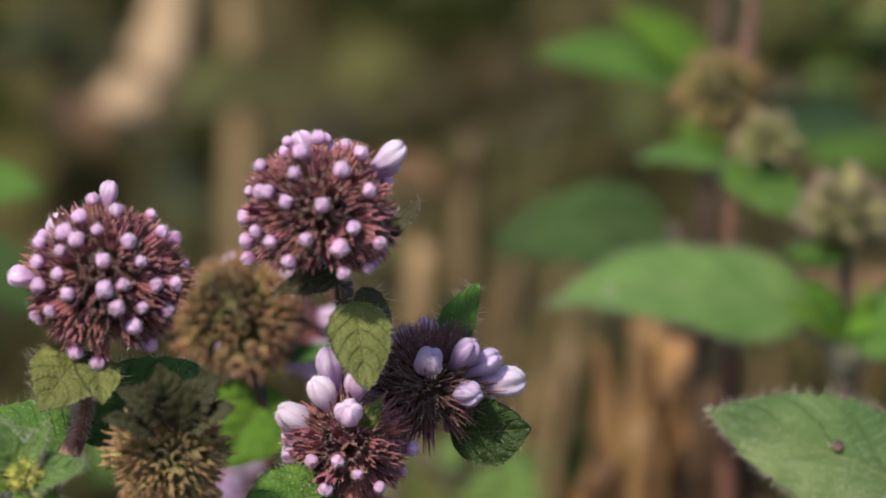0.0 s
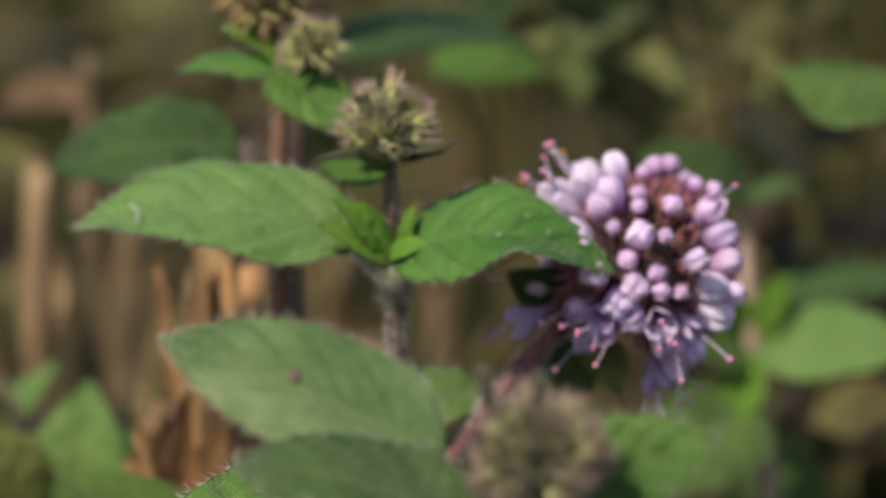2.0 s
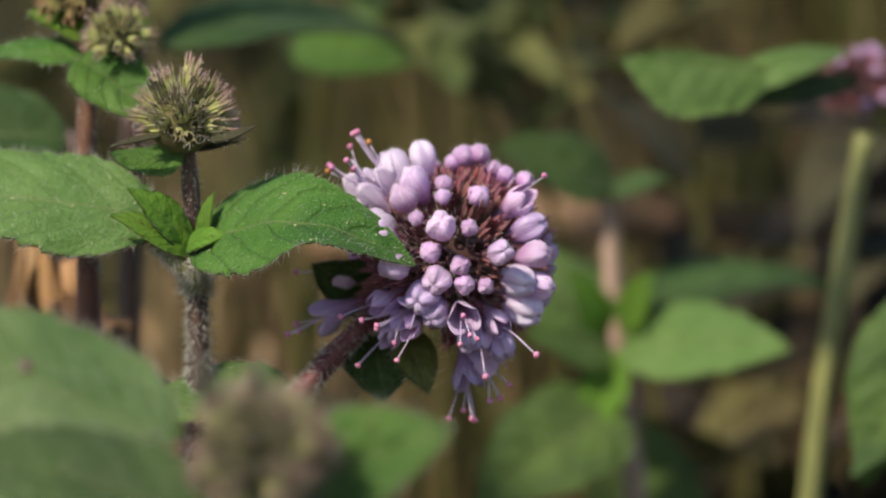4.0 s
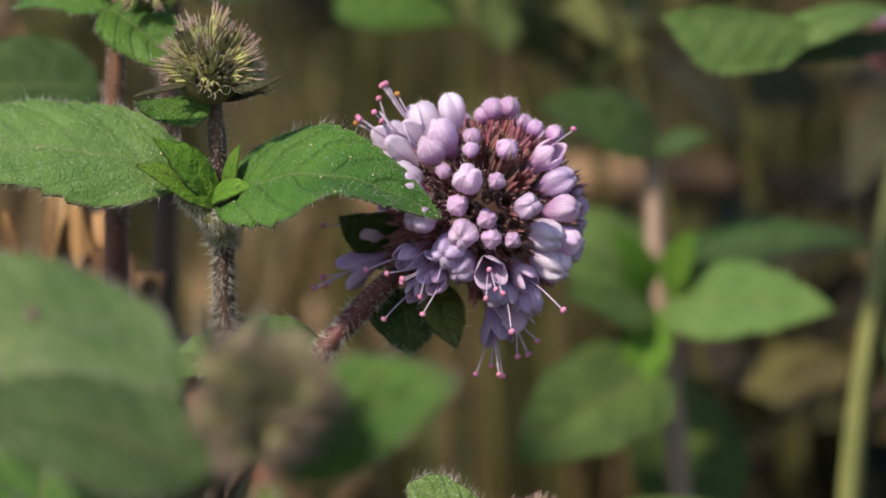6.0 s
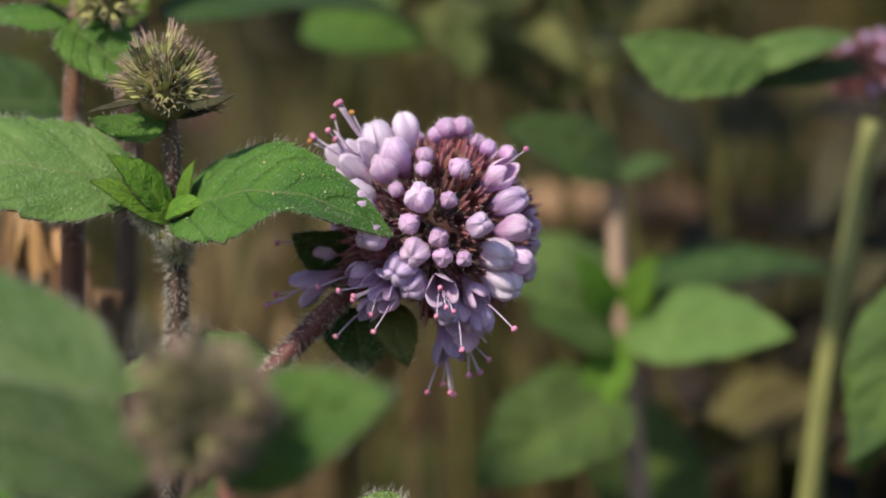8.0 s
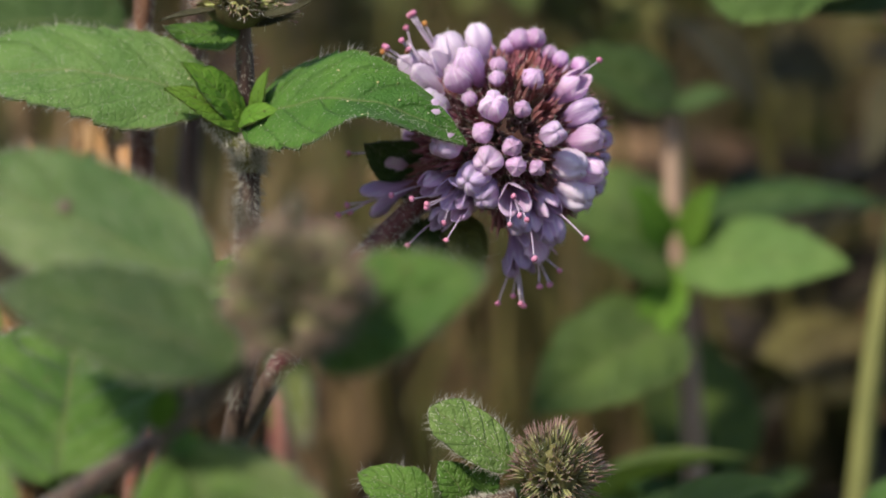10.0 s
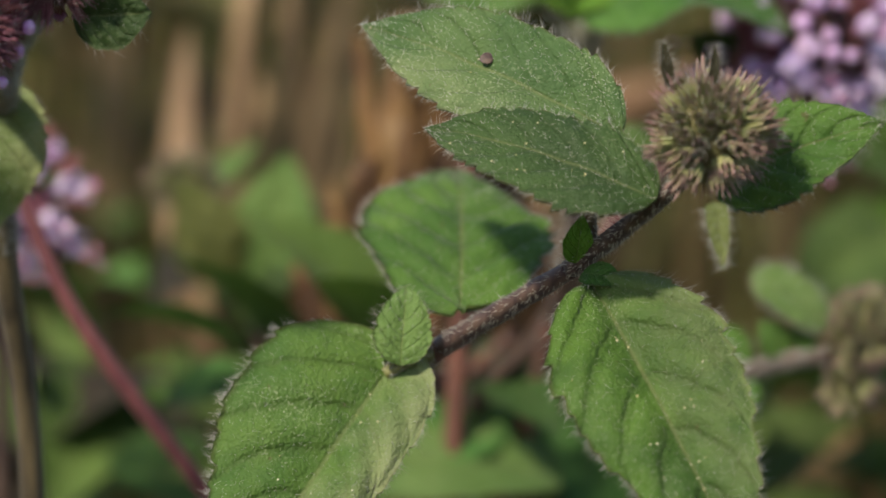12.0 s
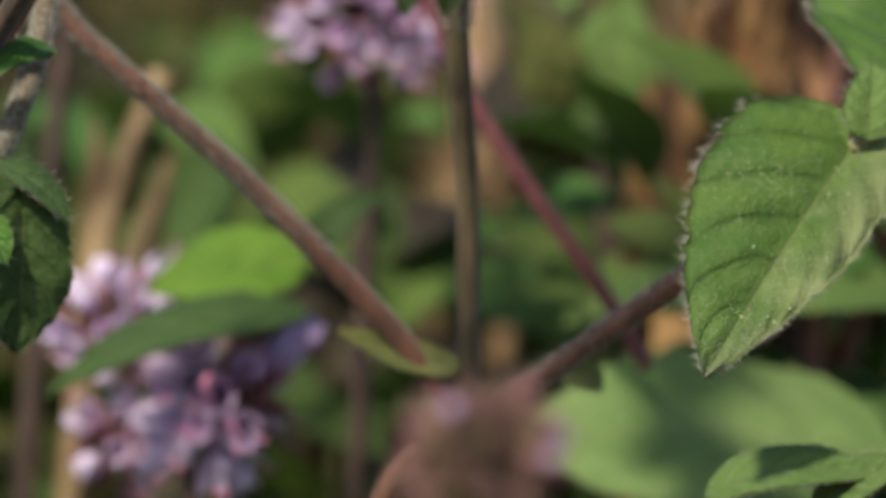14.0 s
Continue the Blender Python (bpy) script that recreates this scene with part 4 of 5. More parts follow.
leaf(n1, (-20.7, -95.0, 179.2), (-2.9, -98.0, 186.6), (-0.15, -0.78, 0.55), 12.4, LEAF, bow=0.06, fold=0.2, hair=1.6, seed=34)
leaf(n1, (-48.0, -73.0, 163.6), (-50.0, -40.0, 176.4), (0.12, -0.88, 0.35), 20.5, LEAF, bow=0.05, fold=-0.10, hair=2.0, seed=35, wide=0.50, broad=0.25, asym=0.06, quilt=0.10, edge=(-1, [(0, 0), (0.12, 2.2), (0.35, 1.6), (0.7, 0), (1, 0)]))
stem(n1, [(-33.7, -89.0, 172.2), (-33.9, -91.0, 176.2), (-35.6, -89.0, 180.2)], 0.9, 0.75, STEM_OLIVE, hair=2.0, name="petiole", n=16)
leaf(n1, (-33.4, -92.0, 168.7), (-15.6, -112.0, 139.1), (0.10, -0.82, 0.30), 18.8, LEAF_HALF_LIT, bow=0.05, fold=0.5, hair=2.6, grains=24, seed=36, teeth=13, quilt=0.09)
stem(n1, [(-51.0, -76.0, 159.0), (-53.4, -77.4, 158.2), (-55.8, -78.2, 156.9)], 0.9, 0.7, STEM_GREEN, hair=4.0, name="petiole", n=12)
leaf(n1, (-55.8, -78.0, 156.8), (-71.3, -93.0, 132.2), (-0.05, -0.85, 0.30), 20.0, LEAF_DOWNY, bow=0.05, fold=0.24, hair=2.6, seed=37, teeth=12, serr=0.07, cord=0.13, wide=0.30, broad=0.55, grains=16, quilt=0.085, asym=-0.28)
leaf(n1, (-54.1, -80.0, 158.1), (-53.7, -77.0, 166.6), (0.1, -0.9, 0.2), 6.4, LEAF_PALE, bow=0.08, nu=44, nv=13, hair=1.2, seed=38)
leaf(n1, (-34.5, -91.0, 169.2), (-29.7, -93.0, 168.1), (0, -0.7, 0.7), 3.6, LEAF, bow=0.2, nu=24, nv=9, hair=0.4, seed=39)
leaf(n1, (-35.1, -90.0, 170.4), (-34.4, -92.0, 175.8), (0.1, -0.9, 0.2), 3.4, LEAF_FRESH, bow=0.1, nu=24, nv=9, hair=0.3, seed=40)
leaf(n1, (-20.3, -110.0, 178.8), (-19.2, -112.0, 171.9), (0.2, -0.9, 0.2), 2.6, LEAF_WORN, wide=0.12, bow=0.04, nu=30, nv=7, hair=3.5, seed=41, name="bract")
leaf(n1, (-25.2, -105.0, 190.2), (-26.1, -106.0, 195.2), (0.2, -0.9, 0.2), 1.3, LEAF_DUSK, bow=0.04, nu=24, nv=7, hair=3.0, seed=42, name="bract")
leaf(n1, (-20.7, -106.0, 190.6), (-20.6, -107.0, 194.9), (0.2, -0.9, 0.2), 1.1, LEAF_DUSK, bow=0.04, nu=24, nv=7, hair=2.5, seed=43, name="bract")

spot = core_mesh("leaf_spot", 0.72, 0.1)
spot.materials[0] = STEM_DARK
part("leaf_spot", spot, n1, (-45.2, -84.6, 191.7), frame_of((1, 0, 0), (0, -0.8, 0.5)), label="small dark grey spot on a leaf")
curl_v, curl_f, curl_uv, _ = tube_geo(along([(-0.4, 0, 1.1), (0.25, -0.2, 0.4), (0.35, -0.2, -0.5), (0.2, 0, -1.2)], 9), [0.12] * 9, 6)
part("white_fibre", solid("white_fibre", curl_v, curl_f, HAIR, curl_uv), m1, (-66.2, -1.0, 198.2), label="short curled white fibre on a leaf")

# ---- the flowering sprigs at the start of the way ----
a1 = thing("mint_plant", (-160, -70, 0), "water mint sprig with a round head of pink buds", "plant", "mint plants")
stem(a1, [(-160, -70, 0), (-162.0, -72.0, 109.2), (-153.8, -75.0, 152.5), (-147.4, -79.0, 168.9), (-135.5, -104.0, 185.8), (-127.9, -110.0, 196.4), (-125.9, -110.0, 206.4)], 1.5, 0.95, STEM_RED, hair_from=0.85, hair=1.6)
A_BUDS = """b:-5.8,-2.5 b:-7.5,-3.3 c:-8.5,0.6 b:-6.9,0 b:-7.3,2.5 b:-6.7,4.5 b:-4.6,5.8 b:-2.7,7.5 b:-1.2,8.6 b:-2.9,5.0 b:-0.6,6.1 b:-4.7,3.9 b:-4.7,1.6 b:-3.8,-0.4
b:0,3.2 b:-0.1,0.1 b:2.0,0.7 b:2.5,5.2 b:4.0,2.8 b:1.4,-2.0 b:3.9,-1.9 b:3.2,-4.4 b:4.7,-6.9 b:5.4,0.2 b:6.6,-2.7 b:-3.4,-7.5 b:-1.0,-8.3 b:7.5,0 b:5.9,5.4 b:1.2,8.0"""
head(a1, (-124.2, -110.0, 214.0), 5.8, 9.4, A_BUDS, "red", 200, 1.0, 51, 0.90, low=-0.85, gap=0.09, others="bbc", rough=0.13)
leaf(a1, (-126.9, -110.0, 206.0), (-131.2, -115.0, 200.8), (0.0, -0.8, 0.5), 8.0, LEAF_WORN, bow=0.1, nu=36, nv=13, hair=1.0, seed=52)
leaf(a1, (-125.9, -111.0, 206.0), (-124.6, -116.0, 201.6), (0.3, -0.8, 0.5), 5.0, LEAF_WORN, bow=0.1, nu=30, nv=11, hair=0.8, seed=53)
leaf(a1, (-127.6, -108.0, 196.9), (-114.5, -100.0, 203.4), (-0.2, -0.8, 0.4), 9.0, LEAF, bow=0.1, nu=36, nv=13, hair=0.8, seed=54)
leaf(a1, (-128.1, -109.0, 195.9), (-138.0, -104.0, 198.5), (0.1, -0.7, 0.6), 8.0, LEAF, bow=0.1, nu=36, nv=13, hair=0.8, seed=55)

f1 = thing("mint_plant", (-95.5, -50, 0), "tall branching mint with pink buds, violet petals and brown heads", "plant", "mint plants")
stem(f1, [(-95.5, -50, 0), (-96.2, -50.0, 127.5), (-99.4, -59.0, 168.0), (-99.6, -60.5, 181.0), (-97.0, -80.0, 190.2), (-91.1, -98.0, 198.3)], 1.5, 1.0, STEM_OLIVE, hair_from=0.4, hair=4.0, n=60, length=1.3)
F_FLOWERS = """v:4.2,4.4 v:6.3,3.0 w:8.8,0.3 v:4.4,0.1 b:6.8,-4.5 v:0.2,4.6"""
head(f1, (-90.4, -100.0, 200.5), 3.6, 7.8, F_FLOWERS, "dark", 170, 1.0, 81, 0.92, low=-0.75, gap=0.16, others="b")
leaf(f1, (-88.0, -101.0, 196.1), (-79.4, -104.0, 196.8), (-0.1, -0.8, -0.1), 7.6, LEAF_DARK, bow=0.06, nu=40, nv=13, hair=0.6, seed=82, wide=0.5, serr=0.1)
leaf(f1, (-88.6, -97.0, 203.3), (-84.6, -97.0, 211.7), (-0.3, -0.8, 0.3), 4.6, LEAF, bow=0.08, nu=36, nv=11, hair=0.8, seed=83)
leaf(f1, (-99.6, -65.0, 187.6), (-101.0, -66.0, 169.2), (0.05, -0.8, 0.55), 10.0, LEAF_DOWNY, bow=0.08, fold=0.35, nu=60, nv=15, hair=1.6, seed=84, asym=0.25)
# shaded left part of the pair, its shade put in with the dark leaf colour
leaf(f1, (-102.0, -60.0, 188.3), (-105.4, -56.0, 168.7), (-0.5, -0.75, -0.2), 10.5, LEAF_DARK, bow=0.06, nu=48, nv=13, hair=0.8, seed=85)

stem(f1, [(-98.4, -70.0, 186.4), (-97.9, -90.0, 190.6), (-97.6, -104.0, 196.3), (-99.3, -110.0, 213.3)], 1.2, 1.0, STEM_DARK, hair_from=0.4, hair=1.2)
B_BUDS = """b:-3.5,7.6 b:-1.9,6.9 b:-0.3,8.3 b:-6.1,5.2 b:-2.7,4.9 b:2.3,5.4 b:4.2,6.5 b:5.0,2.9 b:0.2,1.8 b:-3.5,1.9 b:-5.8,2.8 b:-8.3,-0.3 b:-6.9,-1.4 b:-5.4,-2.4 b:-8.1,-3.1
b:-1.5,-2.0 b:3.3,-0.8 b:2.3,-3.2 b:-3.2,-4.3 b:2.3,-5.6 b:5.0,-5.5 b:6.0,-2.6 b:-7.5,-4.7 b:-6.6,2.9 w:7.4,6.4"""
head(f1, (-101.6, -112.0, 221.1), 5.3, 8.8, B_BUDS, "red", 190, 1.0, 56, 0.90, low=-0.75, gap=0.09, others="bbc", rough=0.13)
leaf(f1, (-98.2, -112.0, 211.6), (-96.9, -116.5, 202.8), (0.1, -0.9, 0.2), 6.8, LEAF_WORN, bow=0.04, nu=44, nv=13, hair=1.0, seed=57)
leaf(f1, (-97.3, -109.0, 212.8), (-94.8, -112.0, 206.9), (0.4, -0.9, 0.1), 3.6, LEAF_DUSK, bow=0.05, nu=30, nv=9, hair=0.8, seed=58)
leaf(f1, (-99.3, -110.0, 214.8), (-106.7, -116.0, 213.1), (0.1, -0.9, 0.2), 3.4, LEAF_DUSK, bow=0.1, nu=30, nv=9, hair=0.8, seed=59)
leaf(f1, (-95.7, -113.0, 217.8), (-90.9, -115.0, 222.7), (0.0, -0.7, 0.6), 2.2, LEAF_DUSK, bow=0.0, nu=30, nv=9, hair=0.8, seed=60)

stem(f1, [(-99.1, -62.0, 175.8), (-100.6, -61.0, 182.0), (-104.6, -60.0, 188.0), (-108.6, -60.0, 194.6), (-110.4, -60, 199.5)], 1.4, 1.0, STEM_DARK, hair_from=0.9, hair=0.8)
head(f1, (-110.8, -60.0, 203.4), 3.6, 7.8, calyx="dry", count=110, squash=0.95, seed=61, scale=0.95, low=-0.85)
head(f1, (-105.3, -42.0, 201.1), 3.6, 9.6, "c:-4,4 c:0,5 c:4,1 w:5,-4 c:0,0 c:3,-6 c:-4,-2 o:6,-2 c:-6,6 c:7,-7 c:1,-4", "red", 30, 1.0, 62, 1.0, low=-0.8, others="c")
leaf(f1, (-107.4, -60.0, 195.6), (-112.6, -62.0, 186.6), (0.2, -0.9, 0.3), 10.0, LEAF_FRESH, bow=0.05, nu=40, nv=13, hair=0.4, seed=63)
leaf(f1, (-106.2, -60.0, 198.4), (-96.2, -62.0, 199.2), (0, -0.5, 0.85), 3.0, LEAF, bow=0.08, nu=30, nv=9, hair=0.3, seed=64)

stem(f1, [(-98.5, -69.0, 186.2), (-98.0, -88.0, 189.4), (-98.6, -101.0, 190.6), (-98.8, -105.0, 193.3)], 1.4, 1.1, STEM_DARK, hair_from=0.9, hair=1.0)
E_FLOWERS = """w:-6.2,3.2 w:-2.6,6.1 v:-1.6,9.0 c:1.2,6.6 c:0.2,4.4 b:-3.9,-0.8 b:-1.2,-0.7 b:1.1,-2.2 b:-2.4,-3.7 b:-4.2,-4.0 b:3.6,-3.8 b:7.2,-0.4 b:0.6,-5.6 b:4.0,-6.0"""
head(f1, (-99.0, -105.0, 195.3), 4.0, 7.6, E_FLOWERS, "red", 150, 1.0, 76, 0.90, low=-0.9, gap=0.11, others="bc", rough=0.14)
leaf(f1, (-100.0, -108.0, 190.7), (-110.9, -114.0, 188.3), (0.1, -0.7, 0.6), 9.0, LEAF, bow=0.1, nu=40, nv=13, hair=1.0, seed=77)
leaf(f1, (-97.9, -109.0, 197.3), (-95.3, -110.0, 201.3), (0.3, -0.8, 0.3), 2.4, LEAF_WORN, bow=0.1, nu=24, nv=9, hair=0.6, seed=78)

d1 = thing("mint_plant", (-166, -68, 0), "spent dark mint spike with withered calyces", "plant", "mint plants")
stem(d1, [(-166, -68, 0), (-167.1, -70.0, 109.3), (-152.2, -80.0, 160.6), (-136.6, -104.0, 180.6), (-120.9, -117.0, 189.4), (-117.8, -118.0, 197.3)], 1.4, 1.0, STEM_DARK, hair_from=0.9, hair=1.0)
head(d1, (-117.8, -118.0, 196.8), 3.4, 6.8, calyx="olive", count=150, squash=1.3, seed=66, scale=0.95, low=-0.95)
head(d1, (-117.3, -118.0, 190.3), 3.0, 6.0, calyx="dry", count=110, squash=1.0, seed=67, scale=0.8, low=-0.95)
for k, (bx, bz, tx, tz, w) in enumerate([(-119, 201, -124.0, 204.4, 3.8), (-118.5, 201, -119.6, 207.0, 4.4), (-117.5, 201, -113.2, 205.6, 4.2), (-117, 200, -111.6, 202.6, 3.6), (-120, 199.5, -125.4, 201.6, 3.4), (-118, 199.5, -116.6, 205.0, 3.8)]):
    leaf(d1, (bx + 1, -122, bz), (tx + 1, -124 - 0.4 * k, tz), (0.1, -0.75, 0.5), w, LEAF_SPENT, bow=0.08, nu=48, nv=13, hair=0, serr=0.55, teeth=5, seed=70 + k, name="bract")

y1 = thing("mint_plant", (-170, -72, 0), "young mint shoot with a yellow-green tip", "plant", "mint plants")
stem(y1, [(-170, -72, 0), (-172.3, -74.0, 109.3), (-159.4, -82.0, 160.7), (-143.8, -108.0, 182.7), (-132.9, -118.0, 193.4)], 1.2, 0.8, STEM_GREEN, hair_from=0.9)
head(y1, (-132.6, -120, 194.8), 1.3, 2.9, calyx="yellow", count=46, seed=88, scale=0.62, low=-0.7, tilt=(0, -0.8, 0.5), label="yellow-green unopened buds")
for k, (tx, tz, w) in enumerate([(-127.0, 196.0, 4.2), (-141, 197, 4.4), (-136.5, 201.0, 4.0), (-129.6, 190.0, 4.0), (-131.0, 200.4, 2.4)]):
    leaf(y1, (-133.6, -119, 194.0), (tx + 1, -121, tz), (0, -0.8, 0.5), w, LEAF_FRESH if k % 2 else LEAF_PALE, bow=0.1, nu=40, nv=11, hair=3.0, seed=90 + k)

# ---- the sprigs in the lower corner at the end of the way ----
j1 = thing("mint_plant", (-96, -48, 0), "bare brown mint stem that leans out", "plant", "mint plants")
stem(j1, [(-92, -46, 0), (-95.2, -48.0, 109.6), (-100.0, -50.0, 126.9), (-119.1, -56.0, 146.5), (-132.6, -60.0, 158.0), (-143.8, -60.0, 167.7), (-149.1, -60.0, 179.4)], 1.4, 1.1, STEM_BROWN, hair_from=0.45, hair=2.6, n=60)
stem(j1, [(-145.2, -66.0, 169.0), (-146.0, -72.0, 162.2), (-148.2, -76.0, 154.8), (-150.3, -78.0, 150.4)], 1.3, 1.1, STEM_OLIVE, hair=7.0, name="side_stem", n=24)
leaf(j1, (-143.7, -78.0, 163.9), (-151.1, -84.0, 160.2), (0.2, -0.55, 0.8), 4.0, LEAF, bow=0.18, nu=44, nv=13, hair=0.9, seed=101)
leaf(j1, (-149.7, -80.0, 151.4), (-140.8, -84.0, 144.9), (0.3, -0.5, 0.8), 5.5, LEAF_DARK, bow=0.12, nu=44, nv=13, hair=0.9, seed=104)
leaf(j1, (-146.4, -82.0, 148.9), (-146.4, -80.0, 130.3), (0.4, -0.85, -0.25), 11.5, LEAF_DARK, bow=0.05, nu=60, nv=15, hair=0.8, seed=102, wide=0.5, broad=0.3)
leaf(j1, (-151.1, -84.0, 145.7), (-147.5, -86.0, 140.4), (0.4, -0.8, 0.3), 5.0, LEAF, bow=0.08, nu=44, nv=13, hair=1.0, seed=105)
leaf(j1, (-97.0, -52.0, 128.9), (-111.6, -52.0, 132.8), (-0.3, -0.8, 0.3), 4.0, LEAF_WORN, bow=-0.06, nu=30, nv=9, hair=0.3, seed=103)

k1 = thing("mint_plant", (-96, -250, 0), "near pinkish mint bud head on a short stem", "plant", "mint plants")
stem(k1, [(-96, -250, 0), (-97, -250, 70), (-98.6, -250, 128)], 1.2, 0.9, STEM_DARK, hair=0)
head(k1, (-98.0, -250, 135.2), 4.6, 8.0, "b:6,1 b:7,3 b:-3,5", "pinkish", 85, 0.9, 106, 1.1, low=-0.6, rough=0.32)
head(k1, (-97.4, -250, 129.0), 3.6, 7.4, "", "olive", 60, 0.7, 107, 1.1, low=-0.8, rough=0.16)

j2 = thing("mint_plant", (-130, -8, 0), "low mint sprig with a drooping lilac flower under a leaf", "plant", "mint plants")
stem(j2, [(-126, -4, 0), (-126, -6, 70), (-129.0, -8.0, 123.3)], 1.4, 1.0, STEM_DARK, hair=0)
head(j2, (-124.8, -6.0, 120.2), 4.0, 9.6, "p:-3,6 p:-6,1 o:-1,2 o:3,5 v:8,7 p:-4,-5 o:2,-2 p:0,-7 v:10,9 p:-8,4 p:-6,-4 p:2,-9 o:-2,-2 p:-9,-2 p:-5,5 p:-6,-7 p:-2,-9 p:-7,-7 p:-4,0", "red", 40, 1.1, 107, 1.1, others="p", shrink=1.2)
head(j2, (-137.5, 2.0, 113.7), 3.0, 7.6, "p:0,0 w:3,4 p:-3,4 p:4,-2 w:-4,-2 p:1,6", "red", 20, 1.0, 108, 1.0, others="w")
# this leaf's shadow is given by the dark leaf colour
leaf(j2, (-114.7, -14.0, 132.0), (-146.0, -18.0, 120.6), (-0.2, -0.55, 0.8), 9.0, LEAF_DARK, bow=0.12, nu=44, nv=13, hair=0, seed=108)
head(j2, (-139.0, 2.0, 128.0), 4.0, 9.0, "p:0,0 p:3,4 w:-3,4 p:4,-2 p:-4,-2 p:1,6 w:6,3 p:5,7 w:0,-5 p:-6,0 p:2,1", "red", 26, 1.0, 109, 1.0, others="w")
leaf(j2, (-115.4, -9.0, 137.5), (-134.6, -7.0, 133.2), (-0.3, -0.70, 0.65), 12.5, LEAF_FRESH, bow=0.08, nu=40, nv=13, hair=0, seed=110)

leaf(j2, (-116, -8, 138.5), (-106.5, -8, 146.8), (0.1, -0.8, 0.5), 5.0, LEAF_DARK, bow=0.2, nu=30, nv=9, hair=0, seed=111)

j3 = thing("mint_plant", (-108, 24, 0), "mint sprig with a pale lilac flower behind the stems", "plant", "mint plants")
stem(j3, [(-108, 24, 0), (-108, 24, 90), (-108.2, 22.0, 160.1)], 1.3, 1.0, STEM_DARK, hair=0)
head(j3, (-108.6, 20.0, 167.2), 4.6, 12.5, "p:-6,2 p:-2,-5 p:2,-4 p:7,-2 p:0,2 p:-8,-4 w:5,5 p:9,-4 p:-4,6 p:0,-2 o:-4,-2 p:4,-6 p:-10,-1 p:9,2 o:3,0 p:-3,3 p:5,-4", "red", 40, 1.0, 112, 1.1, others="cw")
leaf(j3, (-111.6, 18.0, 173.3), (-117.0, 14.0, 158.0), (-0.2, -0.9, 0.2), 6.0, LEAF_DARK, bow=0.05, nu=36, nv=11, hair=0, seed=113)
stem(j3, [(-103.8, -12.0, 173.5), (-95.6, -15.0, 156.7), (-80.1, -15.0, 136.3), (-74.2, -15.0, 127.2)], 0.9, 1.05, STEM_WINE, hair=0, name="runner", label="dark red leaning stem")

j4 = thing("mint_plant", (-70, -38, 0), "low mint sprig with large pale leaves", "plant", "mint plants")
stem(j4, [(-62, -36, 0), (-60, -24, 80), (-50.0, 2.0, 114.5)], 1.4, 1.1, STEM_DARK, hair=0)
leaf(j4, (-43.0, 0.0, 117.4), (-91.0, -4.0, 116.6), (-0.3, -0.62, 0.72), 27.0, LEAF_PALE_LIT, bow=0.06, fold=0.1, nu=48, nv=15, hair=0.6, seed=115, wide=0.5)
leaf(j4, (-80.5, -47.0, 127.6), (-89.6, -52.0, 129.6), (0.0, -0.8, 0.5), 4.4, LEAF_WORN, bow=0.1, nu=30, nv=9, hair=0.6, seed=116)
leaf(j4, (-39.0, 16.0, 135.6), (-83.8, 14.0, 130.0), (0.05, -0.55, 0.83), 18.0, LEAF_PALE, bow=0.13, nu=44, nv=13, hair=0, seed=117)
leaf(j4, (-46.0, 14.0, 121.0), (-20.0, 6.0, 115.5), (-0.05, -0.7, 0.7), 20.0, LEAF_DARK, bow=0.08, nu=40, nv=13, hair=0, seed=120)
leaf(j4, (-70.0, -78.0, 118.2), (-50.0, -82.0, 121.0), (0.05, -0.5, 0.85), 9.0, LEAF_PALE, bow=0.12, nu=40, nv=13, hair=0.8, seed=118)
leaf(j4, (-58.0, -79.0, 117.0), (-47.5, -84.0, 123.0), (-0.1, -0.7, 0.65), 7.0, LEAF_PALE, bow=0.12, nu=40, nv=13, hair=0.8, seed=119)

# ---- the mint sprig behind on the one side: tall stems with pale leaves ----
r1 = thing("mint_plant", (26, 78, 0), "tall mint sprig with a pale green stem and small pink head", "plant", "mint plants")
stem(r1, [(22, 78, 0), (23.2, 79.0, 100.8), (27.0, 80.0, 152.0), (31.0, 82.0, 176.7), (34.4, 84.0, 194.7)], 1.5, 1.2, STEM_GREEN, hair=0)
leaf(r1, (23.5, 61, 204.6), (6.7, 55, 206.9), (0.05, -0.88, 0.45), 8.0, LEAF_PALE, bow=0.02, fold=0.1, nu=44, nv=13, hair=0, seed=121, wide=0.6, asym=0.7)
leaf(r1, (18.0, 62, 201.8), (33.0, 76, 205.2), (-0.1, -0.8, 0.6), 5.0, LEAF_PALE, bow=0.08, nu=36, nv=11, hair=0, seed=123)
leaf(r1, (33.5, 79, 201.6), (18.4, 64, 200.6), (0.1, -0.95, 0.15), 3.2, LEAF_DARK, bow=0.08, nu=36, nv=11, hair=0, seed=122)
head(r1, (33.8, 84.0, 200.5), 2.6, 5.2, "b:-2,3 b:0,4 b:2,2 b:-3,0 b:1,-2 b:3,-1 b:-4,1", "red", 110, 1.0, 123, 0.66, gap=0.1, others="b")
s1 = thing("mint_plant", (10, 88, 0), "mint sprig with a mauve stem and paired green leaves", "plant", "mint plants")
stem(s1, [(12, 88, 0), (7.9, 88.0, 100.9), (5.7, 88.0, 150.8), (3.9, 89.0, 170.8), (3.2, 90.0, 187.8)], 1.6, 1.15, STEM_MAUVE, hair=0)
leaf(s1, (4.2, 90.0, 188.3), (-10.2, 86.0, 193.8), (0.1, -0.7, 0.7), 9.5, LEAF_DARK, bow=0.06, nu=40, nv=13, hair=0, seed=125)
